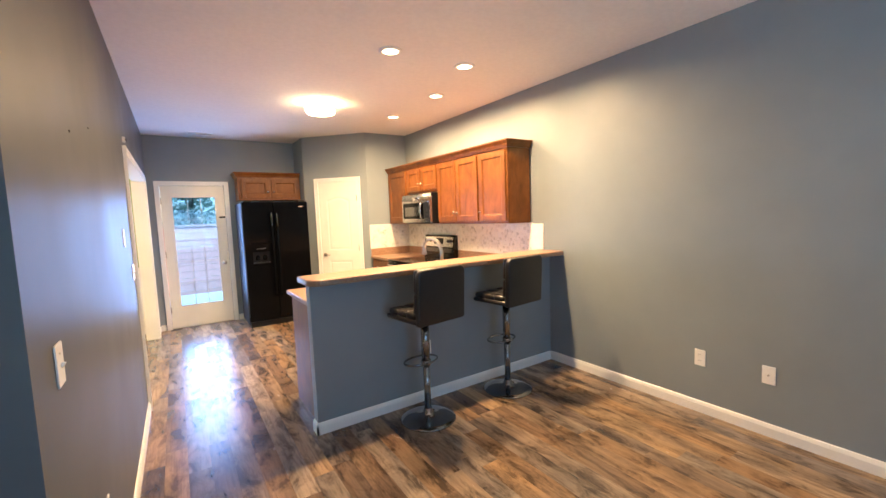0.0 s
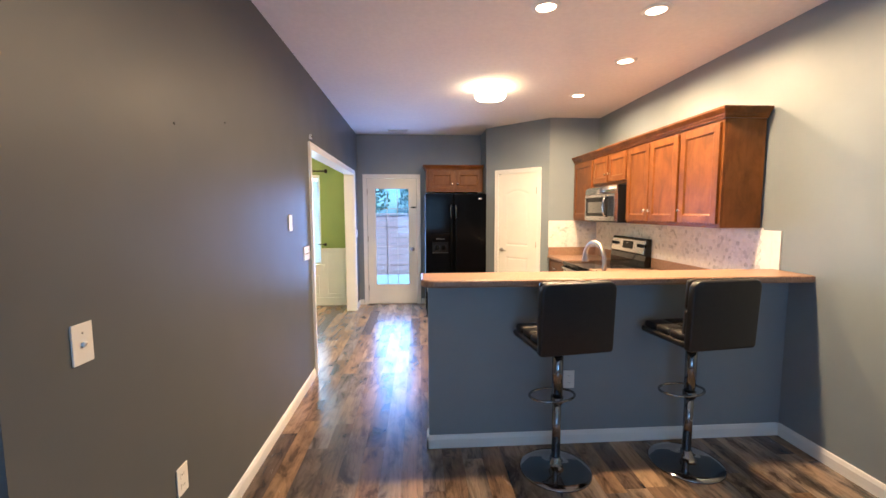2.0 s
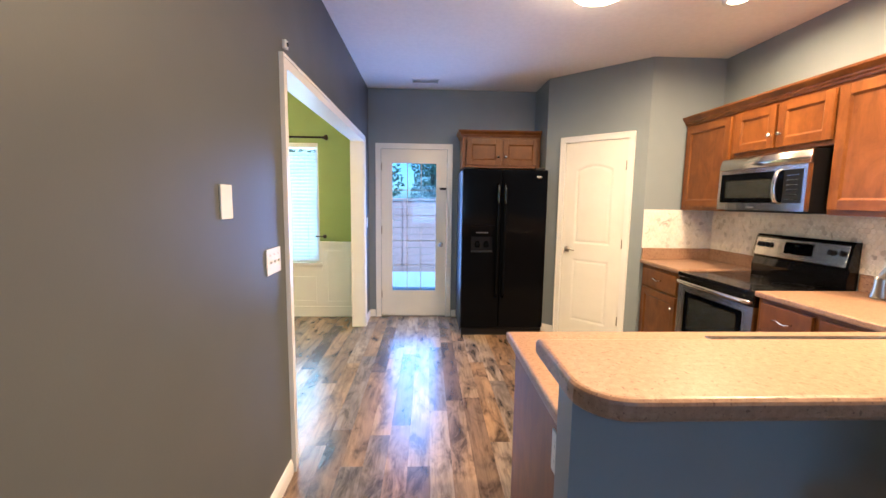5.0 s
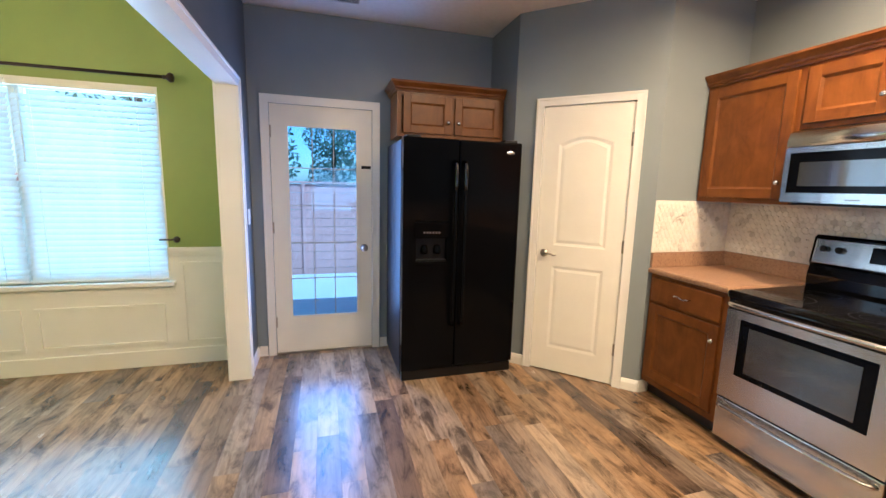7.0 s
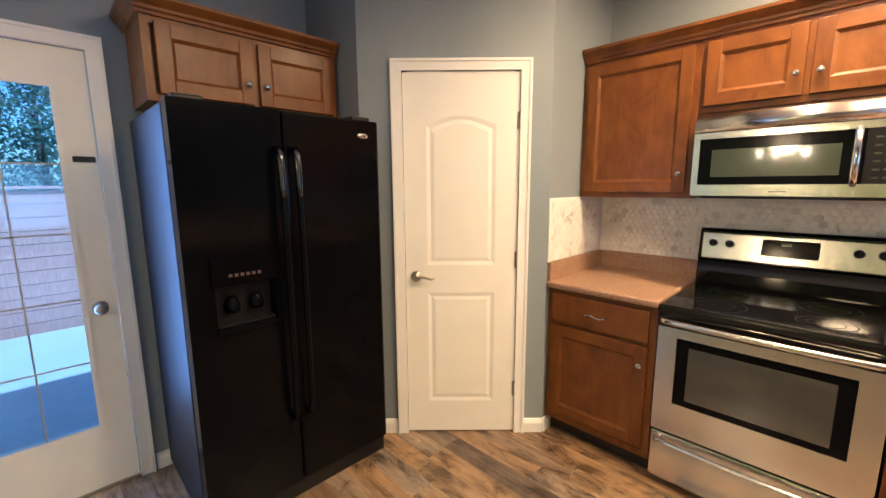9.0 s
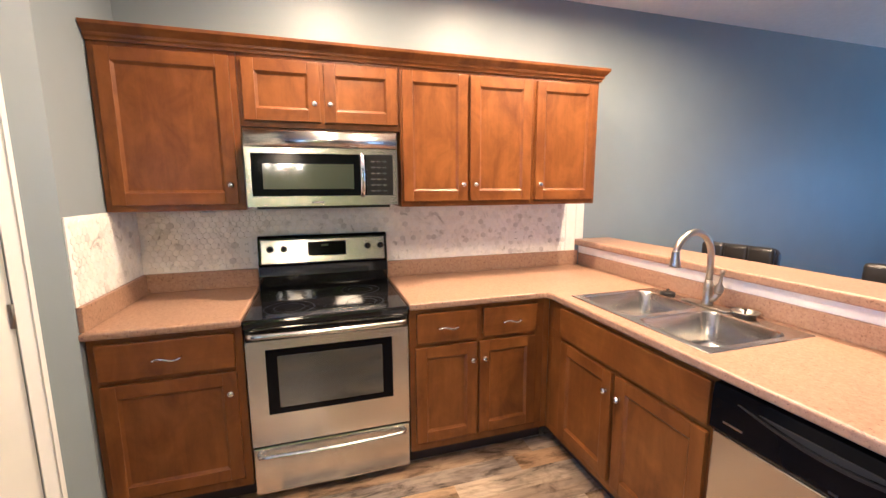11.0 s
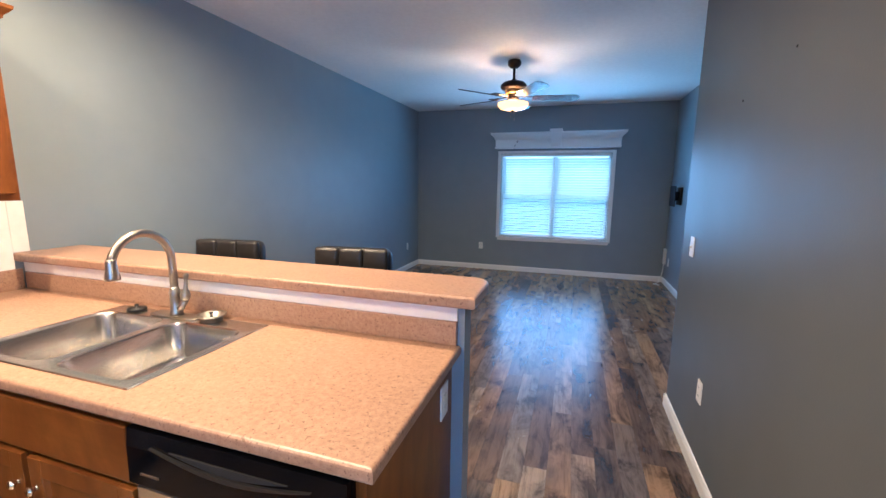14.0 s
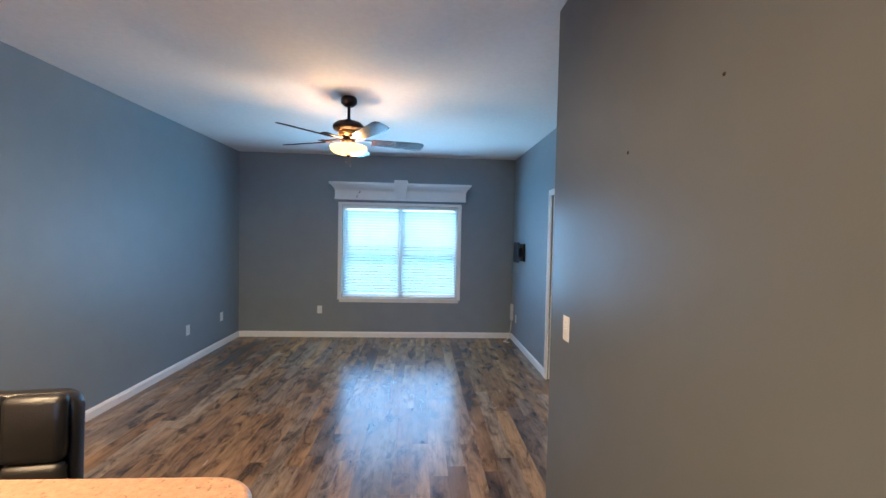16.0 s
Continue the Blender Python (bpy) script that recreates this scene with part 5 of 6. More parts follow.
def bar_stool(m):
    s = thing("bar_stool", m, "black leatherette swivel bar stool with chrome pedestal", "bar stool", "stools at the breakfast bar")
    lpart("base", lathe(bmesh.new(), [(0, 0.0), (0.198, 0.0), (0.205, 0.006), (0.20, 0.012), (0.16, 0.022), (0.10, 0.032), (0.05, 0.045), (0.035, 0.06), (0.03, 0.085), (0, 0.085)], 48), DARKREFLCHROME, s, "domed chrome base disc")
    lpart("column", lathe(bmesh.new(), [(0, 0.085), (0.025, 0.085), (0.025, 0.415), (0, 0.415)], 24), DARKREFLCHROME, s, "chrome lower column")
    lpart("sleeve", lathe(bmesh.new(), [(0, 0.405), (0.031, 0.405), (0.031, 0.756), (0, 0.756)], 24), DARKREFLCHROME, s, "chrome upper sleeve")
    n = 28
    pts = [(0.138 * math.cos(2 * math.pi * k / n), 0.060 + 0.092 * math.sin(2 * math.pi * k / n), 0.430) for k in range(n)]
    ring = tube(bmesh.new(), pts, 0.0075, 8, True)
    lathe(ring, [(0.031, 0.412), (0.036, 0.412), (0.036, 0.448), (0.031, 0.448)], 20)
    lpart("footrest", ring, DARKREFLCHROME, s, "chrome loop footrest")
    lpart("height_lever", tube(bmesh.new(), [(0.025, 0.0, 0.748), (0.11, -0.03, 0.742), (0.165, -0.05, 0.715)], 0.0035, 8), DARKREFLCHROME, s, "thin chrome height lever")
    lpart("mount_plate", B(-0.09, 0.09, -0.09, 0.09, 0.757, 0.7715, bevel=0.003), BLACKM, s)
    # seat: shell below, tufted cushion above
    w, d0, d1 = 0.203, -0.17, 0.185
    bm = bmesh.new()
    box(bm, -w, w, d0, d1, 0.772, 0.808, 0.016)
    lpart("seat_shell", smooth(bm), LEATHER, s, "black seat underside")
    nx, ny = 3, 3
    for i in range(nx):
        for j in range(ny):
            x0, x1 = -w + 0.012 + (2 * w - 0.024) * i / nx, -w + 0.012 + (2 * w - 0.024) * (i + 1) / nx
            y0, y1 = d0 + 0.03 + (d1 - d0 - 0.04) * j / ny, d0 + 0.03 + (d1 - d0 - 0.04) * (j + 1) / ny
            lpart("seat_cushion", smooth(B(x0, x1, y0, y1, 0.796, 0.846, bevel=0.02)), LEATHER, s, "quilted leatherette seat square")
    # back: a bent shell with rounded corners, rolled pads on its front
    bk = bmesh.new()
    W2, z0, z1, r = 0.210, 0.765, 1.148, 0.045
    outl = []
    for cx, cz, a0 in ((W2 - r, z1 - r, 0), (-W2 + r, z1 - r, 90), (-W2 + 0.02, z0 + 0.02, 180), (W2 - 0.02, z0 + 0.02, 270)):
        rr = r if cz > 1 else 0.02
        for k in range(6):
            a = radians(a0 + 18 * k)
            outl.append((cx + rr * math.cos(a), cz + rr * math.sin(a)))
    f1 = [bk.verts.new((x, -0.21 - 0.05 * (z - z0), z)) for x, z in outl]
    f2 = [bk.verts.new((x, -0.165 - 0.05 * (z - z0), z)) for x, z in outl]
    n = len(outl)
    bk.faces.new(f1)
    bk.faces.new(f2[::-1])
    for k in range(n):
        bk.faces.new((f1[k], f2[k], f2[(k + 1) % n], f1[(k + 1) % n]))
    bmesh.ops.recalc_face_normals(bk, faces=bk.faces[:])
    bmesh.ops.bevel(bk, geom=[e for e in bk.edges if e.calc_face_angle(0) > 1.2], offset=0.012, segments=3, affect="EDGES", profile=0.5)
    lpart("backrest", smooth(bk), LEATHER, s, "smooth black leatherette back")
    for i in range(3):
        x0, x1 = -W2 + 0.01 + (2 * W2 - 0.02) * i / 3, -W2 + 0.01 + (2 * W2 - 0.02) * (i + 1) / 3
        for za, zb_ in ((0.845, 0.985), (0.985, 1.150)):
            g3 = B(x0, x1, -0.172, -0.13, za, zb_, bevel=0.019)
            for v in g3.verts:
                v.co.y -= 0.05 * (v.co.z - z0)
            lpart("back_cushion", smooth(g3), LEATHER, s, "channelled leatherette back pad")
    return s


stool = bar_stool(pose(1.507, 2.54, 0, 0, 0, 8))
copy_thing(stool, pose(2.313, 2.555, 0, 0, 0, 7))

# ---- ceiling lights, fan, vents ----
for cx, cy in CANS:
    c = thing("recessed_light", (cx, cy, H), "recessed ceiling downlight, switched on", "ceiling light", "recessed lights")
    lpart("trim_ring", lathe(bmesh.new(), [(0.062, -0.010), (0.068, -0.012), (0.088, -0.004), (0.09, 0.0), (0.062, 0.0)], 36), TRIM, c, "white trim ring")
    lpart("lens", lathe(bmesh.new(), [(0.0, -0.005), (0.0615, -0.005), (0.0615, -0.0005), (0.0, -0.0005)], 32), CANGLOW, c, "glowing lens")
fl = thing("ceiling_light", (*FLUSH, H), "round flush ceiling light with opal diffuser, lit", "ceiling light")
lpart("pan", lathe(bmesh.new(), [(0, 0.0), (0.112, 0.0), (0.116, -0.006), (0.112, -0.022), (0.10, -0.028), (0, -0.028)], 48), TRIM, fl, "white metal pan")
lpart("diffuser", lathe(bmesh.new(), [(0.0, -0.052), (0.140, -0.052), (0.150, -0.058), (0.154, -0.072), (0.150, -0.094), (0.138, -0.106), (0.10, -0.114), (0.0, -0.118)], 48), FLUSHGLOW, fl, "glowing opal diffuser")
lpart("stem", lathe(bmesh.new(), [(0.0, -0.0285), (0.02, -0.0285), (0.02, -0.0515), (0.0, -0.0515)], 16), TRIM, fl)
lpart("rim", lathe(bmesh.new(), [(0.1545, -0.062), (0.1575, -0.062), (0.1575, -0.072), (0.1545, -0.072)], 48), TRIM, fl, "thin pale metal rim")

fan = thing("ceiling_fan", (*FAN, H), "dark bronze five-blade ceiling fan with lit amber bowl", "ceiling fan")
lpart("canopy", lathe(bmesh.new(), [(0, 0), (0.062, 0.0), (0.07, -0.02), (0.066, -0.05), (0.04, -0.075), (0.02, -0.082), (0, -0.082)], 32), BRONZE, fan)
lpart("downrod", lathe(bmesh.new(), [(0.0, -0.08), (0.013, -0.08), (0.013, -0.18), (0.03, -0.192), (0.034, -0.205), (0, -0.205)], 20), BRONZE, fan)
lpart("motor_housing", lathe(bmesh.new(), [(0, -0.205), (0.06, -0.205), (0.105, -0.216), (0.132, -0.240), (0.136, -0.262), (0.125, -0.280), (0.080, -0.292), (0.070, -0.335), (0.060, -0.345), (0, -0.345)], 40), BRONZE, fan)
# added collar: amber bulb light on the housing, given as colour
lpart("light_fitter", lathe(bmesh.new(), [(0.0, -0.286), (0.078, -0.286), (0.086, -0.296), (0.084, -0.318), (0.071, -0.336), (0.0, -0.336)], 32), AMBERLIT, fan, "brass-toned housing collar with the bulb glow put into its colour")
lpart("switch_housing", lathe(bmesh.new(), [(0, -0.345), (0.055, -0.345), (0.060, -0.385), (0.045, -0.400), (0.020, -0.405), (0.008, -0.42), (0.008, -0.49), (0, -0.49)], 32), BRONZE, fan)
lpart("light_bowl", lathe(bmesh.new(), [(0.152, -0.418), (0.158, -0.424), (0.154, -0.447), (0.130, -0.472), (0.080, -0.488), (0.0, -0.493)], 40), BOWLGLOW, fan, "glowing amber alabaster glass bowl")
lpart("finial", lathe(bmesh.new(), [(0, -0.492), (0.018, -0.493), (0.015, -0.505), (0.006, -0.512), (0, -0.514)], 16), BRONZE, fan)
for k in range(5):
    a = 50 + 72 * k
    iron = bmesh.new()
    box(iron, 0.05, 0.25, -0.022, 0.022, -0.361, -0.353, 0.003)
    box(iron, 0.22, 0.28, -0.045, 0.045, -0.3615, -0.355, 0.003)
    turned(iron, pose(0, 0, 0, 0, 0, a))
    lpart("blade_iron", iron, BRONZE, fan)
    bl = bmesh.new()
    pts = [(0.20, -0.052), (0.60, -0.068), (0.645, -0.06), (0.665, -0.035), (0.665, 0.035), (0.645, 0.06), (0.60, 0.068), (0.20, 0.052)]
    prism(bl, pts, -0.004, 0.004)
    turned(bl, pose(0, 0, 0, 0, 0, a) @ pose(0, 0, -0.370, -14, 0, 0))
    lpart("blade", bl, BLADE, fan, "dark wooden fan blade")
for dx, ln in ((0.016, 0.045), (-0.02, 0.075)):
    ch = tube(bmesh.new(), [(dx, 0.02, -0.488), (dx, 0.02, -0.505 - ln)], 0.0015, 5)
    lathe(ch, [(0, 0), (0.005, -0.004), (0.006, -0.014), (0, -0.022)], 10, (dx, 0.02, -0.505 - ln))
    lpart("pull_chain", ch, NICKEL, fan, "short metal pull chain")
for k in range(3):
    a = radians(30 + 120 * k)
    lamp("fan_lamp", "POINT", pose(FAN[0] + 0.045 * math.cos(a), FAN[1] + 0.045 * math.sin(a), H - 0.440), FAN_W, (1.0, 0.66, 0.38), 0.028)

for x, y, rz, lab in ((0.43, 6.62, 0, "white louvred ceiling vent near the garden door"), (-0.14, -2.67, 0, "white louvred ceiling vent near the window"), (1.80, -2.67, 0, "white louvred ceiling vent near the window")):
    v = thing("ceiling_vent", pose(x, y, H, 0, 0, rz), lab, "vent", "ceiling vents")
    bm = bmesh.new()
    for a in ((-0.16, -0.14, -0.075, 0.075), (0.14, 0.16, -0.075, 0.075), (-0.14, 0.14, -0.075, -0.055), (-0.14, 0.14, 0.055, 0.075)):
        box(bm, a[0], a[1], a[2], a[3], -0.008, 0.0)
    lpart("frame", bm, TRIM, v)
    # ceiling is solid behind; a near-black sheet gives the duct's shade
    lpart("backing", B(-0.14, 0.14, -0.055, 0.055, -0.002, -0.0005), DARK, v, "near-black sheet standing for the shade in the duct")
    for k in range(7):
        yy = -0.045 + k * 0.015
        lpart("slat", turned(B(-0.139, 0.139, -0.005, 0.005, -0.0006, 0.0006), pose(0, yy, -0.006, 35, 0, 0)), TRIM, v)


# ---- plates on the walls ----
def plate(m, kind, label, w=0.072, h=0.117):
    """Wall plate in a frame that faces -y, its middle at the origin."""
    p = thing({"outlet": "power_outlet"}.get(kind, "light_switch"), m, label, "outlet" if kind == "outlet" else "switch", "wall plates")
    lpart("cover_plate", B(-w / 2, w / 2, -0.006, -0.0004, -h / 2, h / 2, bevel=0.002), PLASTIC, p)
    if kind == "outlet":
        for z in (-0.022, 0.022):
            lpart("socket", B(-0.016, 0.016, -0.0075, -0.0062, z - 0.014, z + 0.014, bevel=0.0005), PLASTIC, p)
            bm = bmesh.new()
            for x in (-0.006, 0.006):
                box(bm, x - 0.001, x + 0.001, -0.0079, -0.0076, z - 0.003, z + 0.006)
            lpart("slots", bm, DARK, p)
    elif kind == "toggle":
        n = max(1, round(w / 0.06)) if w > 0.08 else 1
        for k in range(n):
            x = (k - (n - 1) / 2) * 0.046
            lpart("toggle", turned(B(-0.005, 0.005, -0.009, 0.0, -0.007, 0.007, bevel=0.001), pose(x, -0.006, 0.0, 28, 0, 0)), PLASTIC, p)
            lpart("screw", turned(lathe(bmesh.new(), [(0, 0.001), (0.003, 0.001), (0.003, 0), (0, 0)], 8), pose(x, -0.006, 0.03, 90, 0, 0)), NICKEL, p)
    elif kind == "coax":
        lpart("jack", turned(lathe(bmesh.new(), [(0, 0.01), (0.005, 0.01), (0.006, 0), (0, 0)], 10), pose(0, -0.006, 0, 90, 0, 0)), NICKEL, p)
    return p


def on(x, y, z, face):
    return pose(x, y, z, 0, 0, RZ[face])


plate(on(XR, 1.411, 0.405, "west"), "outlet", "white duplex outlet low on the long wall")
plate(on(XR, 1.004, 0.403, "west"), "coax", "white blank cable plate low on the long wall")
plate(on(XR, -1.44, 0.405, "west"), "outlet", "white duplex outlet low on the long wall")
plate(on(XR, -2.24, 0.405, "west"), "outlet", "white duplex outlet low near the corner")
plate(on(1.95, YF, 0.417, "north"), "outlet", "white duplex outlet beside the window wall corner")
plate(on(xl(1.525), 1.525, 1.138, "east"), "toggle", "white single toggle light switch on gray wall")
plate(on(xl(1.945), 1.945, 0.435, "east"), "outlet", "white outlet low on the gray wall")
plate(on(xl(3.46), 3.46, 1.43, "east"), "blank", "white thermostat plate high on the gray wall", 0.08, 0.12)
plate(on(xl(3.875), 3.875, 1.160, "east"), "toggle", "white triple toggle light switch beside the opening", 0.165, 0.117)
plate(on(XL, 6.80, 1.18, "east"), "toggle", "white toggle switch beside the garden door")
plate(on(1.68, BAR_Y0, 0.43, "south"), "outlet", "white outlet on the dark knee wall")
plate(pose(0.818, 3.01, 0.765, 0, 0, -90), "outlet", "white outlet on the wooden end panel")
plate(on(XR - 0.0102, 5.175, 1.155, "west"), "outlet", "white outlet set in the tile backsplash", 0.07, 0.115)
plate(on(XR - 0.0102, 3.44, 1.16, "west"), "outlet", "white double plate set in the tile backsplash", 0.117, 0.075)

for y, z, r in ((2.045, 1.863, 0.006), (2.48, 1.958, 0.005)):
    single("wall_anchor", turned(lathe(bmesh.new(), [(0, 0.002), (r * 0.5, 0.003), (r, 0.001), (r, 0), (0, 0)], 12), pose(xl(y), y, z, 0, 90, 0)), DARK, "small dark screw anchor remaining in gray wall", "wall anchor", "wall anchors")
sens = thing("door_sensor", pose(XL, 4.10, 2.185, 0, 0, 90), "small white sensor above the dining opening", "sensor")
lpart("case", B(-0.018, 0.018, -0.02, -0.0004, -0.02, 0.02, bevel=0.004), PLASTIC, sens)
lpart("eye", turned(lathe(bmesh.new(), [(0, 0.008), (0.008, 0.006), (0.01, 0), (0, 0)], 12), pose(0, -0.02, 0, 90, 0, 0)), BLACKM, sens)

tv = thing("tv_mount", pose(XLL, -2.17, 1.355, 0, 0, 90), "black folded television wall mount", "tv bracket")
lpart("wall_plate", B(-0.12, 0.12, -0.02, -0.0005, -0.12, 0.12, bevel=0.004), BLACKM, tv)
arm = bmesh.new()
box(arm, -0.05, 0.02, -0.085, -0.0205, -0.06, 0.06, 0.005)
lpart("arm", arm, BLACKM, tv)
lpart("tv_plate", turned(B(-0.11, 0.11, -0.016, 0.0, -0.14, 0.14, bevel=0.004), pose(0, -0.0855, 0, 0, 0, 4)), BLACKM, tv)
cb = thing("cable_box", pose(XLL, -2.69, 0.42, 0, 0, 90), "white wall box with hanging cables in the corner", "cable box")
lpart("cover", B(-0.05, 0.05, -0.03, -0.0005, -0.12, 0.12, bevel=0.004), PLASTIC, cb)
for k in range(2):
    ps = [(0.02 * k, -0.02, -0.12), (0.03 * k + 0.02, -0.035, -0.25), (0.04 - 0.08 * k, -0.05, -0.36), (0.05, -0.09, -0.412), (0.14, -0.13 - 0.03 * k, -0.414), (0.22, -0.08, -0.414)]
    sm = []
    for i in range(len(ps) - 1):
        for f in (0, 0.25, 0.5, 0.75):
            p0, p1, p2, p3 = (Vector(ps[max(0, min(len(ps) - 1, i + o))]) for o in (-1, 0, 1, 2))
            sm.append(0.5 * (2 * p1 + (p2 - p0) * f + (2 * p0 - 5 * p1 + 4 * p2 - p3) * f * f + (3 * p1 - p0 - 3 * p2 + p3) * f ** 3))
    lpart("cable", tube(bmesh.new(), sm, 0.004, 6), PLASTIC, cb, "loose white cable")
plate(on(XLL, -2.47, 0.36, "east"), "outlet", "white outlet low in the living-room corner")

# dining chandelier, seen as bright bulbs mirrored in the microwave
ch = thing("chandelier", (-1.75, 5.2, H), "small dark chandelier with lit bulbs over the dining area", "chandelier")
lpart("canopy", lathe(bmesh.new(), [(0, 0), (0.06, 0), (0.05, -0.03), (0, -0.04)], 24), BRONZE, ch)
lpart("stem", tube(bmesh.new(), [(0, 0, -0.03), (0, 0, -0.98)], 0.008, 8), BRONZE, ch)
lpart("hub", lathe(bmesh.new(), [(0, -0.91), (0.03, -0.93), (0.04, -0.98), (0.02, -1.04), (0, -1.06)], 20), BRONZE, ch)
for k in range(5):
    a = radians(72 * k + 10)
    c, s = math.cos(a), math.sin(a)
    lpart("arm", tube(bmesh.new(), [(0.03 * c, 0.03 * s, -0.98), (0.12 * c, 0.12 * s, -1.03), (0.22 * c, 0.22 * s, -1.01), (0.25 * c, 0.25 * s, -0.96)], 0.006, 8), BRONZE, ch)
    lpart("bulb", lathe(bmesh.new(), [(0.012, -0.96), (0.016, -0.94), (0.028, -0.90), (0.024, -0.87), (0, -0.855)], 16, (0.25 * c, 0.25 * s, 0)), BULBGLOW, ch, "glowing bulb")
lamp("chandelier_lamp", "POINT", pose(-1.75, 5.2, H - 0.80), CHAND_W, WARM, 0.12)

# ---- garden behind the glass door ----
LAWN = mat("lawn", (0.06, 0.10, 0.035), 0.9, vary=0.3, scale=20, bump=0.5, bump_scale=60)
SLAB = mat("patio_concrete", (0.48, 0.47, 0.45), 0.8, vary=0.08, scale=20, bump=0.3, bump_scale=70)
FENCE = mat("fence_wood", (0.64, 0.33, 0.27), 0.8, vary=0.15, scale=9, stretch=(6, 6, 1), bump=0.3, bump_scale=30, stain=0.15)
BARK = mat("bark", (0.10, 0.075, 0.055), 0.9, vary=0.3, scale=15, bump=0.6)
LEAF = mat("leaves", (0.11, 0.17, 0.12), 0.6, vary=0.35, scale=3)
leaf_nodes = LEAF.node_tree
leaf_glow = leaf_nodes.nodes.new("ShaderNodeBsdfTranslucent")
leaf_glow.inputs["Color"].default_value = (0.16, 0.24, 0.17, 1)
leaf_mix = leaf_nodes.nodes.new("ShaderNodeMixShader")
leaf_mix.inputs["Fac"].default_value = 0.5
leaf_nodes.links.new(leaf_nodes.nodes["Principled BSDF"].outputs["BSDF"], leaf_mix.inputs[1])
leaf_nodes.links.new(leaf_glow.outputs["BSDF"], leaf_mix.inputs[2])
leaf_nodes.links.new(leaf_mix.outputs["Shader"], leaf_nodes.nodes["Material Output"].inputs["Surface"])
single("ground", B(-60, 60, -60, 60, -0.35, -0.16), LAWN, "green lawn round the house", "lawn", kind="structure")
single("patio", B(-4.6, 4.5, 7.13, 10.3, -0.159, -0.02, bevel=0.01), SLAB, "pale concrete patio slab outside the door", "patio", kind="structure")
fn = thing("fence", (0, 10.6, -0.16), "reddish wooden privacy fence behind the patio", "fence")
board = mesh_of("board", B(-0.565, 0.565, 0.0, 0.018, 0.0, 0.136, bevel=0.003), FENCE)
for k in range(8):
    for j in range(11):
        ob = new("board", board)
        ob.parent = fn
        ob.location = (-4.05 + k * 1.15, random.uniform(-0.002, 0.002), 0.04 + j * 0.142)
    lpart("post", B(-4.625 + k * 1.15 - 0.028, -4.625 + k * 1.15 + 0.028, -0.030, -0.0035, 0, 1.61, bevel=0.004), FENCE, fn)
for z in (0.30, 1.30):
    lpart("rail", B(-4.66, 4.56, 0.0215, 0.06, z, z + 0.09, bevel=0.003), FENCE, fn)
lpart("cap", B(-4.68, 4.60, -0.035, 0.065, 1.612, 1.640, bevel=0.004), FENCE, fn)
for x, y, h in ((-1.5, 15.5, 5.6), (0.7, 21.5, 4.6), (2.1, 15.0, 5.4), (4.6, 16.5, 6.5), (-4.6, 17.0, 6.8)):
    tr = thing("tree", (x, y, -0.16), "leafy garden tree behind the fence", "tree", "garden trees")
    lpart("trunk", tube(bmesh.new(), [(0, 0, 0), (0.05, 0.02, h * 0.35), (0.0, 0.06, h * 0.65), (0.06, 0, h * 0.95)], [0.16, 0.13, 0.08, 0.02], 10), BARK, tr)
    lb = bmesh.new()
    for k in range(7):
        a = k * 2.4
        zz = h * (0.35 + 0.07 * k)
        tube(lb, [(0.03, 0.02, zz), (0.5 * math.cos(a), 0.5 * math.sin(a), zz + 0.35), (1.1 * math.cos(a), 1.1 * math.sin(a), zz + 0.6)], [0.05, 0.03, 0.012], 6)
    lpart("limbs", lb, BARK, tr)
    cr = bmesh.new()
    for k in range(2900):
        f = random.random()
        zz = h * (0.3 + 0.72 * f)
        rad = (0.25 + 1.5 * math.sin(math.pi * min(1, f * 0.85 + 0.15)) ** 0.8) * math.sqrt(random.random()) * (0.75 + 0.25 * math.sin(7 * f + x * 3))
        a = random.random() * 6.283
        c0 = Vector((rad * math.cos(a), rad * math.sin(a), zz + random.uniform(-0.15, 0.15)))
        u = Vector((random.gauss(0, 1), random.gauss(0, 1), random.gauss(0, 1))).normalized()
        w = u.orthogonal().normalized()
        l = random.uniform(0.045, 0.105)
        vs = [cr.verts.new(c0 + u * l), cr.verts.new(c0 + w * l * 0.5), cr.verts.new(c0 - u * l), cr.verts.new(c0 - w * l * 0.5)]
        cr.faces.new(vs)
    o = lpart("crown", cr, LEAF, tr)

# ---- tiles ----
TH = 0.0195     # half height of a hexagon


def hexagon(bm, y, z, r, x0, x1):
    lo = [bm.verts.new((x0, y + r * math.cos(radians(60 * k + 30)), z + r * math.sin(radians(60 * k + 30)))) for k in range(6)]
    hi = [bm.verts.new((x1, y + (r - 0.001) * math.cos(radians(60 * k + 30)), z + (r - 0.001) * math.sin(radians(60 * k + 30)))) for k in range(6)]
    bm.faces.new(hi)
    for k in range(6):
        bm.faces.new((lo[k], lo[(k + 1) % 6], hi[(k + 1) % 6], hi[k]))


bsp = thing("backsplash", (XR, 4.3, SPL), "white marble hexagon mosaic backsplash with gray tiles", "backsplash", kind="structure")
part("grout_bed", B(XR - 0.006, XR - 0.0004, 3.036, P[1] - 0.0005, SPL + 0.0005, 1.3895), GROUT, bsp)
part("grout_bed", B(P[0] + 0.005, XR - 0.0065, P[1] - 0.006, P[1] - 0.0004, SPL + 0.0005, 1.3895), GROUT, bsp)
part("end_tile", B(XR - 0.0105, XR - 0.0004, 2.9535, 3.0345, SPL + 0.0005, 1.3745, bevel=0.0015), PALE_TILE, bsp, "plain pale tile at the free end")
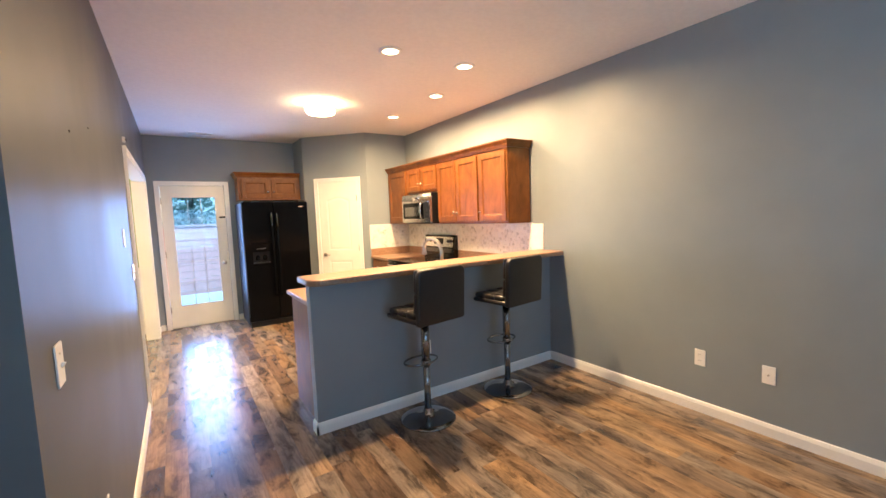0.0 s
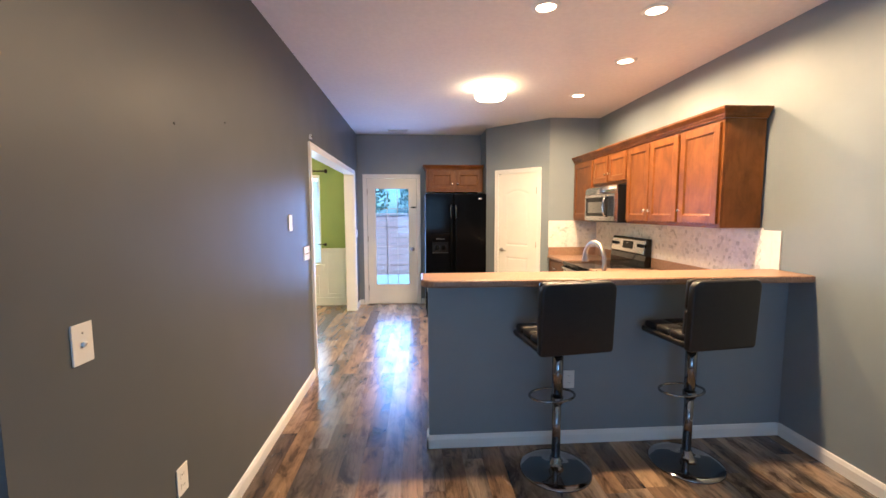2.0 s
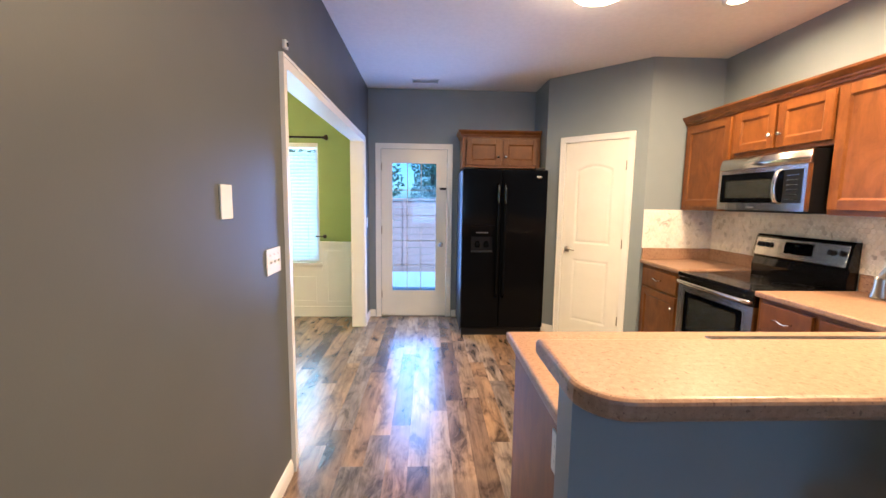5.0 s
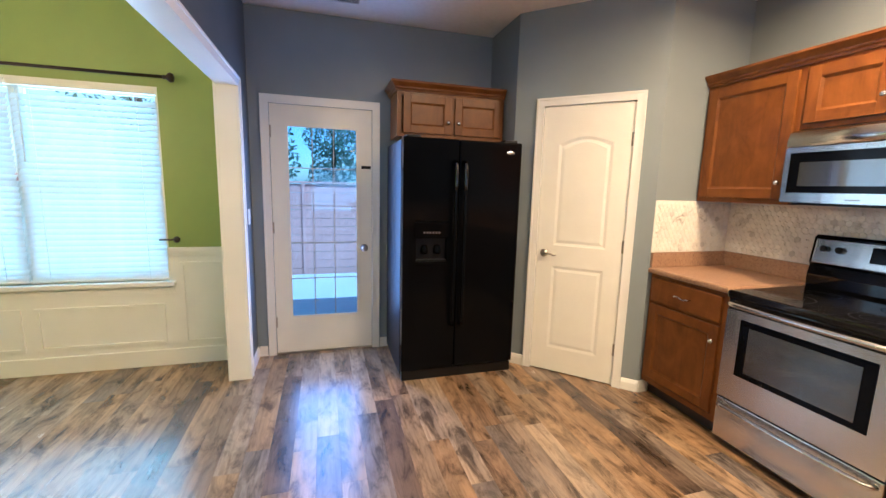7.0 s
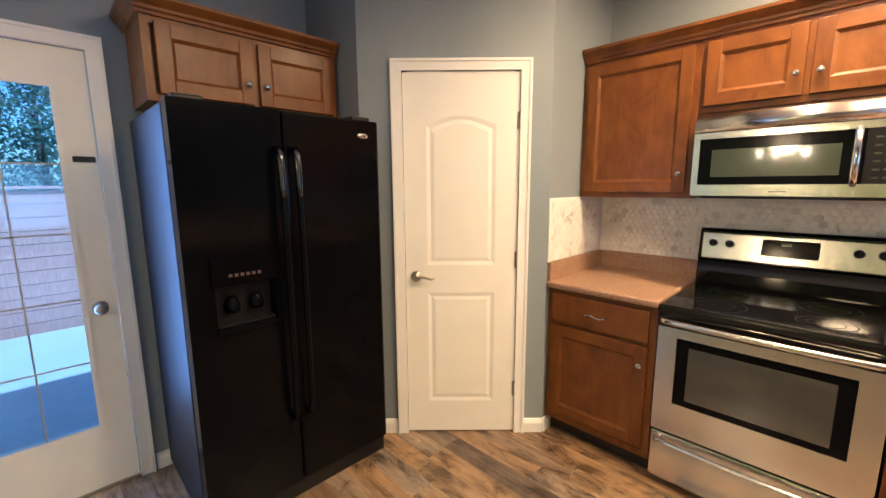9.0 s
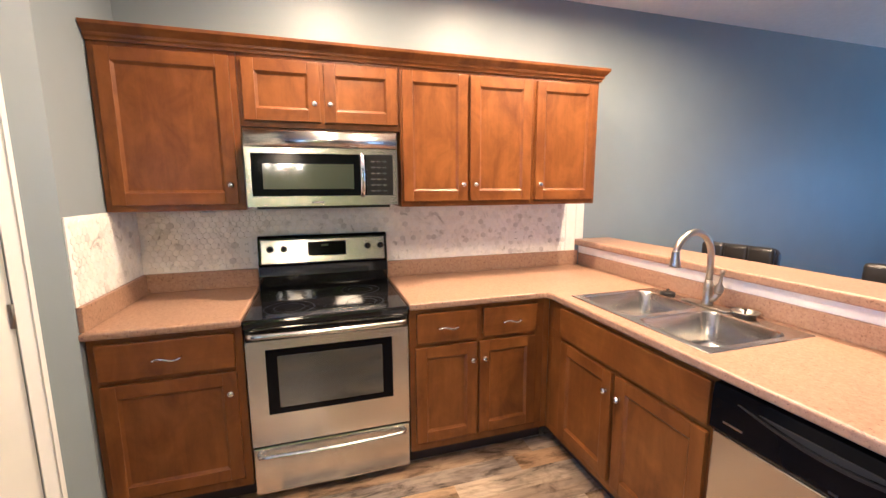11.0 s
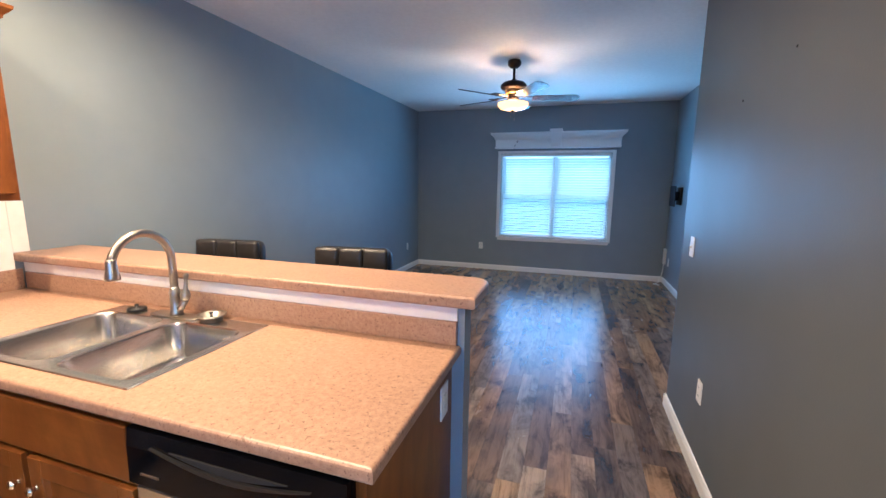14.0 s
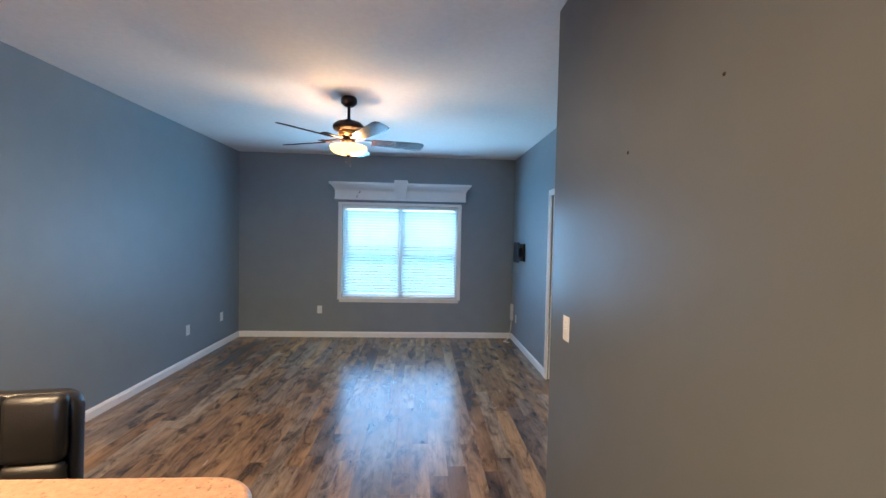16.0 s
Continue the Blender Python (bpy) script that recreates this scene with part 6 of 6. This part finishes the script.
part("end_tile", B(XR - 0.0105, XR - 0.0004, 2.885, 2.9525, 1.1145, 1.3745, bevel=0.0015), PALE_TILE, bsp)
hb_ = bmesh.new()
hexagon(hb_, 0, 0, TH, 0.0, -0.0038)
bmesh.ops.recalc_face_normals(hb_, faces=hb_.faces[:])
hexme = mesh_of("tile", hb_, MARBLE)
rest = bmesh.new()
count = 0
dy, dz = TH * math.sqrt(3) + 0.0014, TH * 1.5 + 0.0012
rowz = SPL + 0.021
row = 0
while rowz + TH < 1.391:
    y = 3.056 + (dy / 2 if row % 2 else 0)
    while y + TH < P[1] - 0.006:
        if count < 300 and y < 4.75:
            ob = new("tile", hexme)
            ob.parent = bsp
            ob.matrix_parent_inverse = bsp.matrix_world.inverted()
            ob.location = (XR - 0.006, y, rowz)
            count += 1
        else:
            hexagon(rest, y, rowz, TH, XR - 0.006, XR - 0.0102)
        y += dy
    x = P[0] + 0.04 + (dy / 2 if row % 2 else 0)
    while x + TH < XR - 0.012:
        lo = [rest.verts.new((x + TH * math.cos(radians(60 * k + 30)), P[1] - 0.006, rowz + TH * math.sin(radians(60 * k + 30)))) for k in range(6)]
        hi = [rest.verts.new((x + (TH - 0.001) * math.cos(radians(60 * k + 30)), P[1] - 0.0102, rowz + (TH - 0.001) * math.sin(radians(60 * k + 30)))) for k in range(6)]
        rest.faces.new(hi)
        for k in range(6):
            rest.faces.new((lo[k], lo[(k + 1) % 6], hi[(k + 1) % 6], hi[k]))
        x += dy
    rowz += dz
    row += 1
bmesh.ops.recalc_face_normals(rest, faces=rest.faces[:])
tagged(part("tiles", rest, MARBLE, bsp), kind="stuff")

# ---- floor planks ----
PWID, PLEN = 0.122, 1.22
GAP = 0.0004


def plank_bm(w, l):
    bm = bmesh.new()
    e = 0.0004
    lo = [bm.verts.new(p) for p in ((0, 0, -0.010), (w, 0, -0.010), (w, l, -0.010), (0, l, -0.010))]
    md = [bm.verts.new(p) for p in ((0, 0, -e * 0.6), (w, 0, -e * 0.6), (w, l, -e * 0.6), (0, l, -e * 0.6))]
    hi = [bm.verts.new(p) for p in ((e, e, 0), (w - e, e, 0), (w - e, l - e, 0), (e, l - e, 0))]
    for a, b in ((lo, md), (md, hi)):
        for k in range(4):
            bm.faces.new((a[k], a[(k + 1) % 4], b[(k + 1) % 4], b[k]))
    bm.faces.new(hi)
    return bm


full = mesh_of("plank", plank_bm(PWID - GAP, PLEN - GAP), PLANK)
cuts = {}
prng = random.Random(4)


def plank(x, y, w, l):
    w, l = round(w, 3), round(l, 3)
    if w > PWID - 0.002 and l > PLEN - 0.002:
        me = full
    else:
        if (w, l) not in cuts:
            cuts[(w, l)] = mesh_of("plank", plank_bm(w - GAP, l - GAP), PLANK)
        me = cuts[(w, l)]
    ob = new("plank", me)
    ob.parent = floor
    ob.location = (x, y, 0)


def lay(x0, x1, y0, y1, step=0.0):
    x, i = x0, 0
    while x < x1 - 0.004:
        w = min(PWID, x1 - x)
        y = y0 - prng.uniform(0.0, PLEN)
        while y < y1 - 0.004:
            a, b = max(y, y0), min(y + PLEN, y1)
            if b - a > 0.02:
                plank(x, a, w, b - a)
            y += PLEN
        x += PWID
        i += 1


xs = XL + 0.001
lay(xs, XR, YF, YB)
lay(XLL, xs, YF, YR)
lay(xs - 25 * PWID, xs, 3.42, YB)
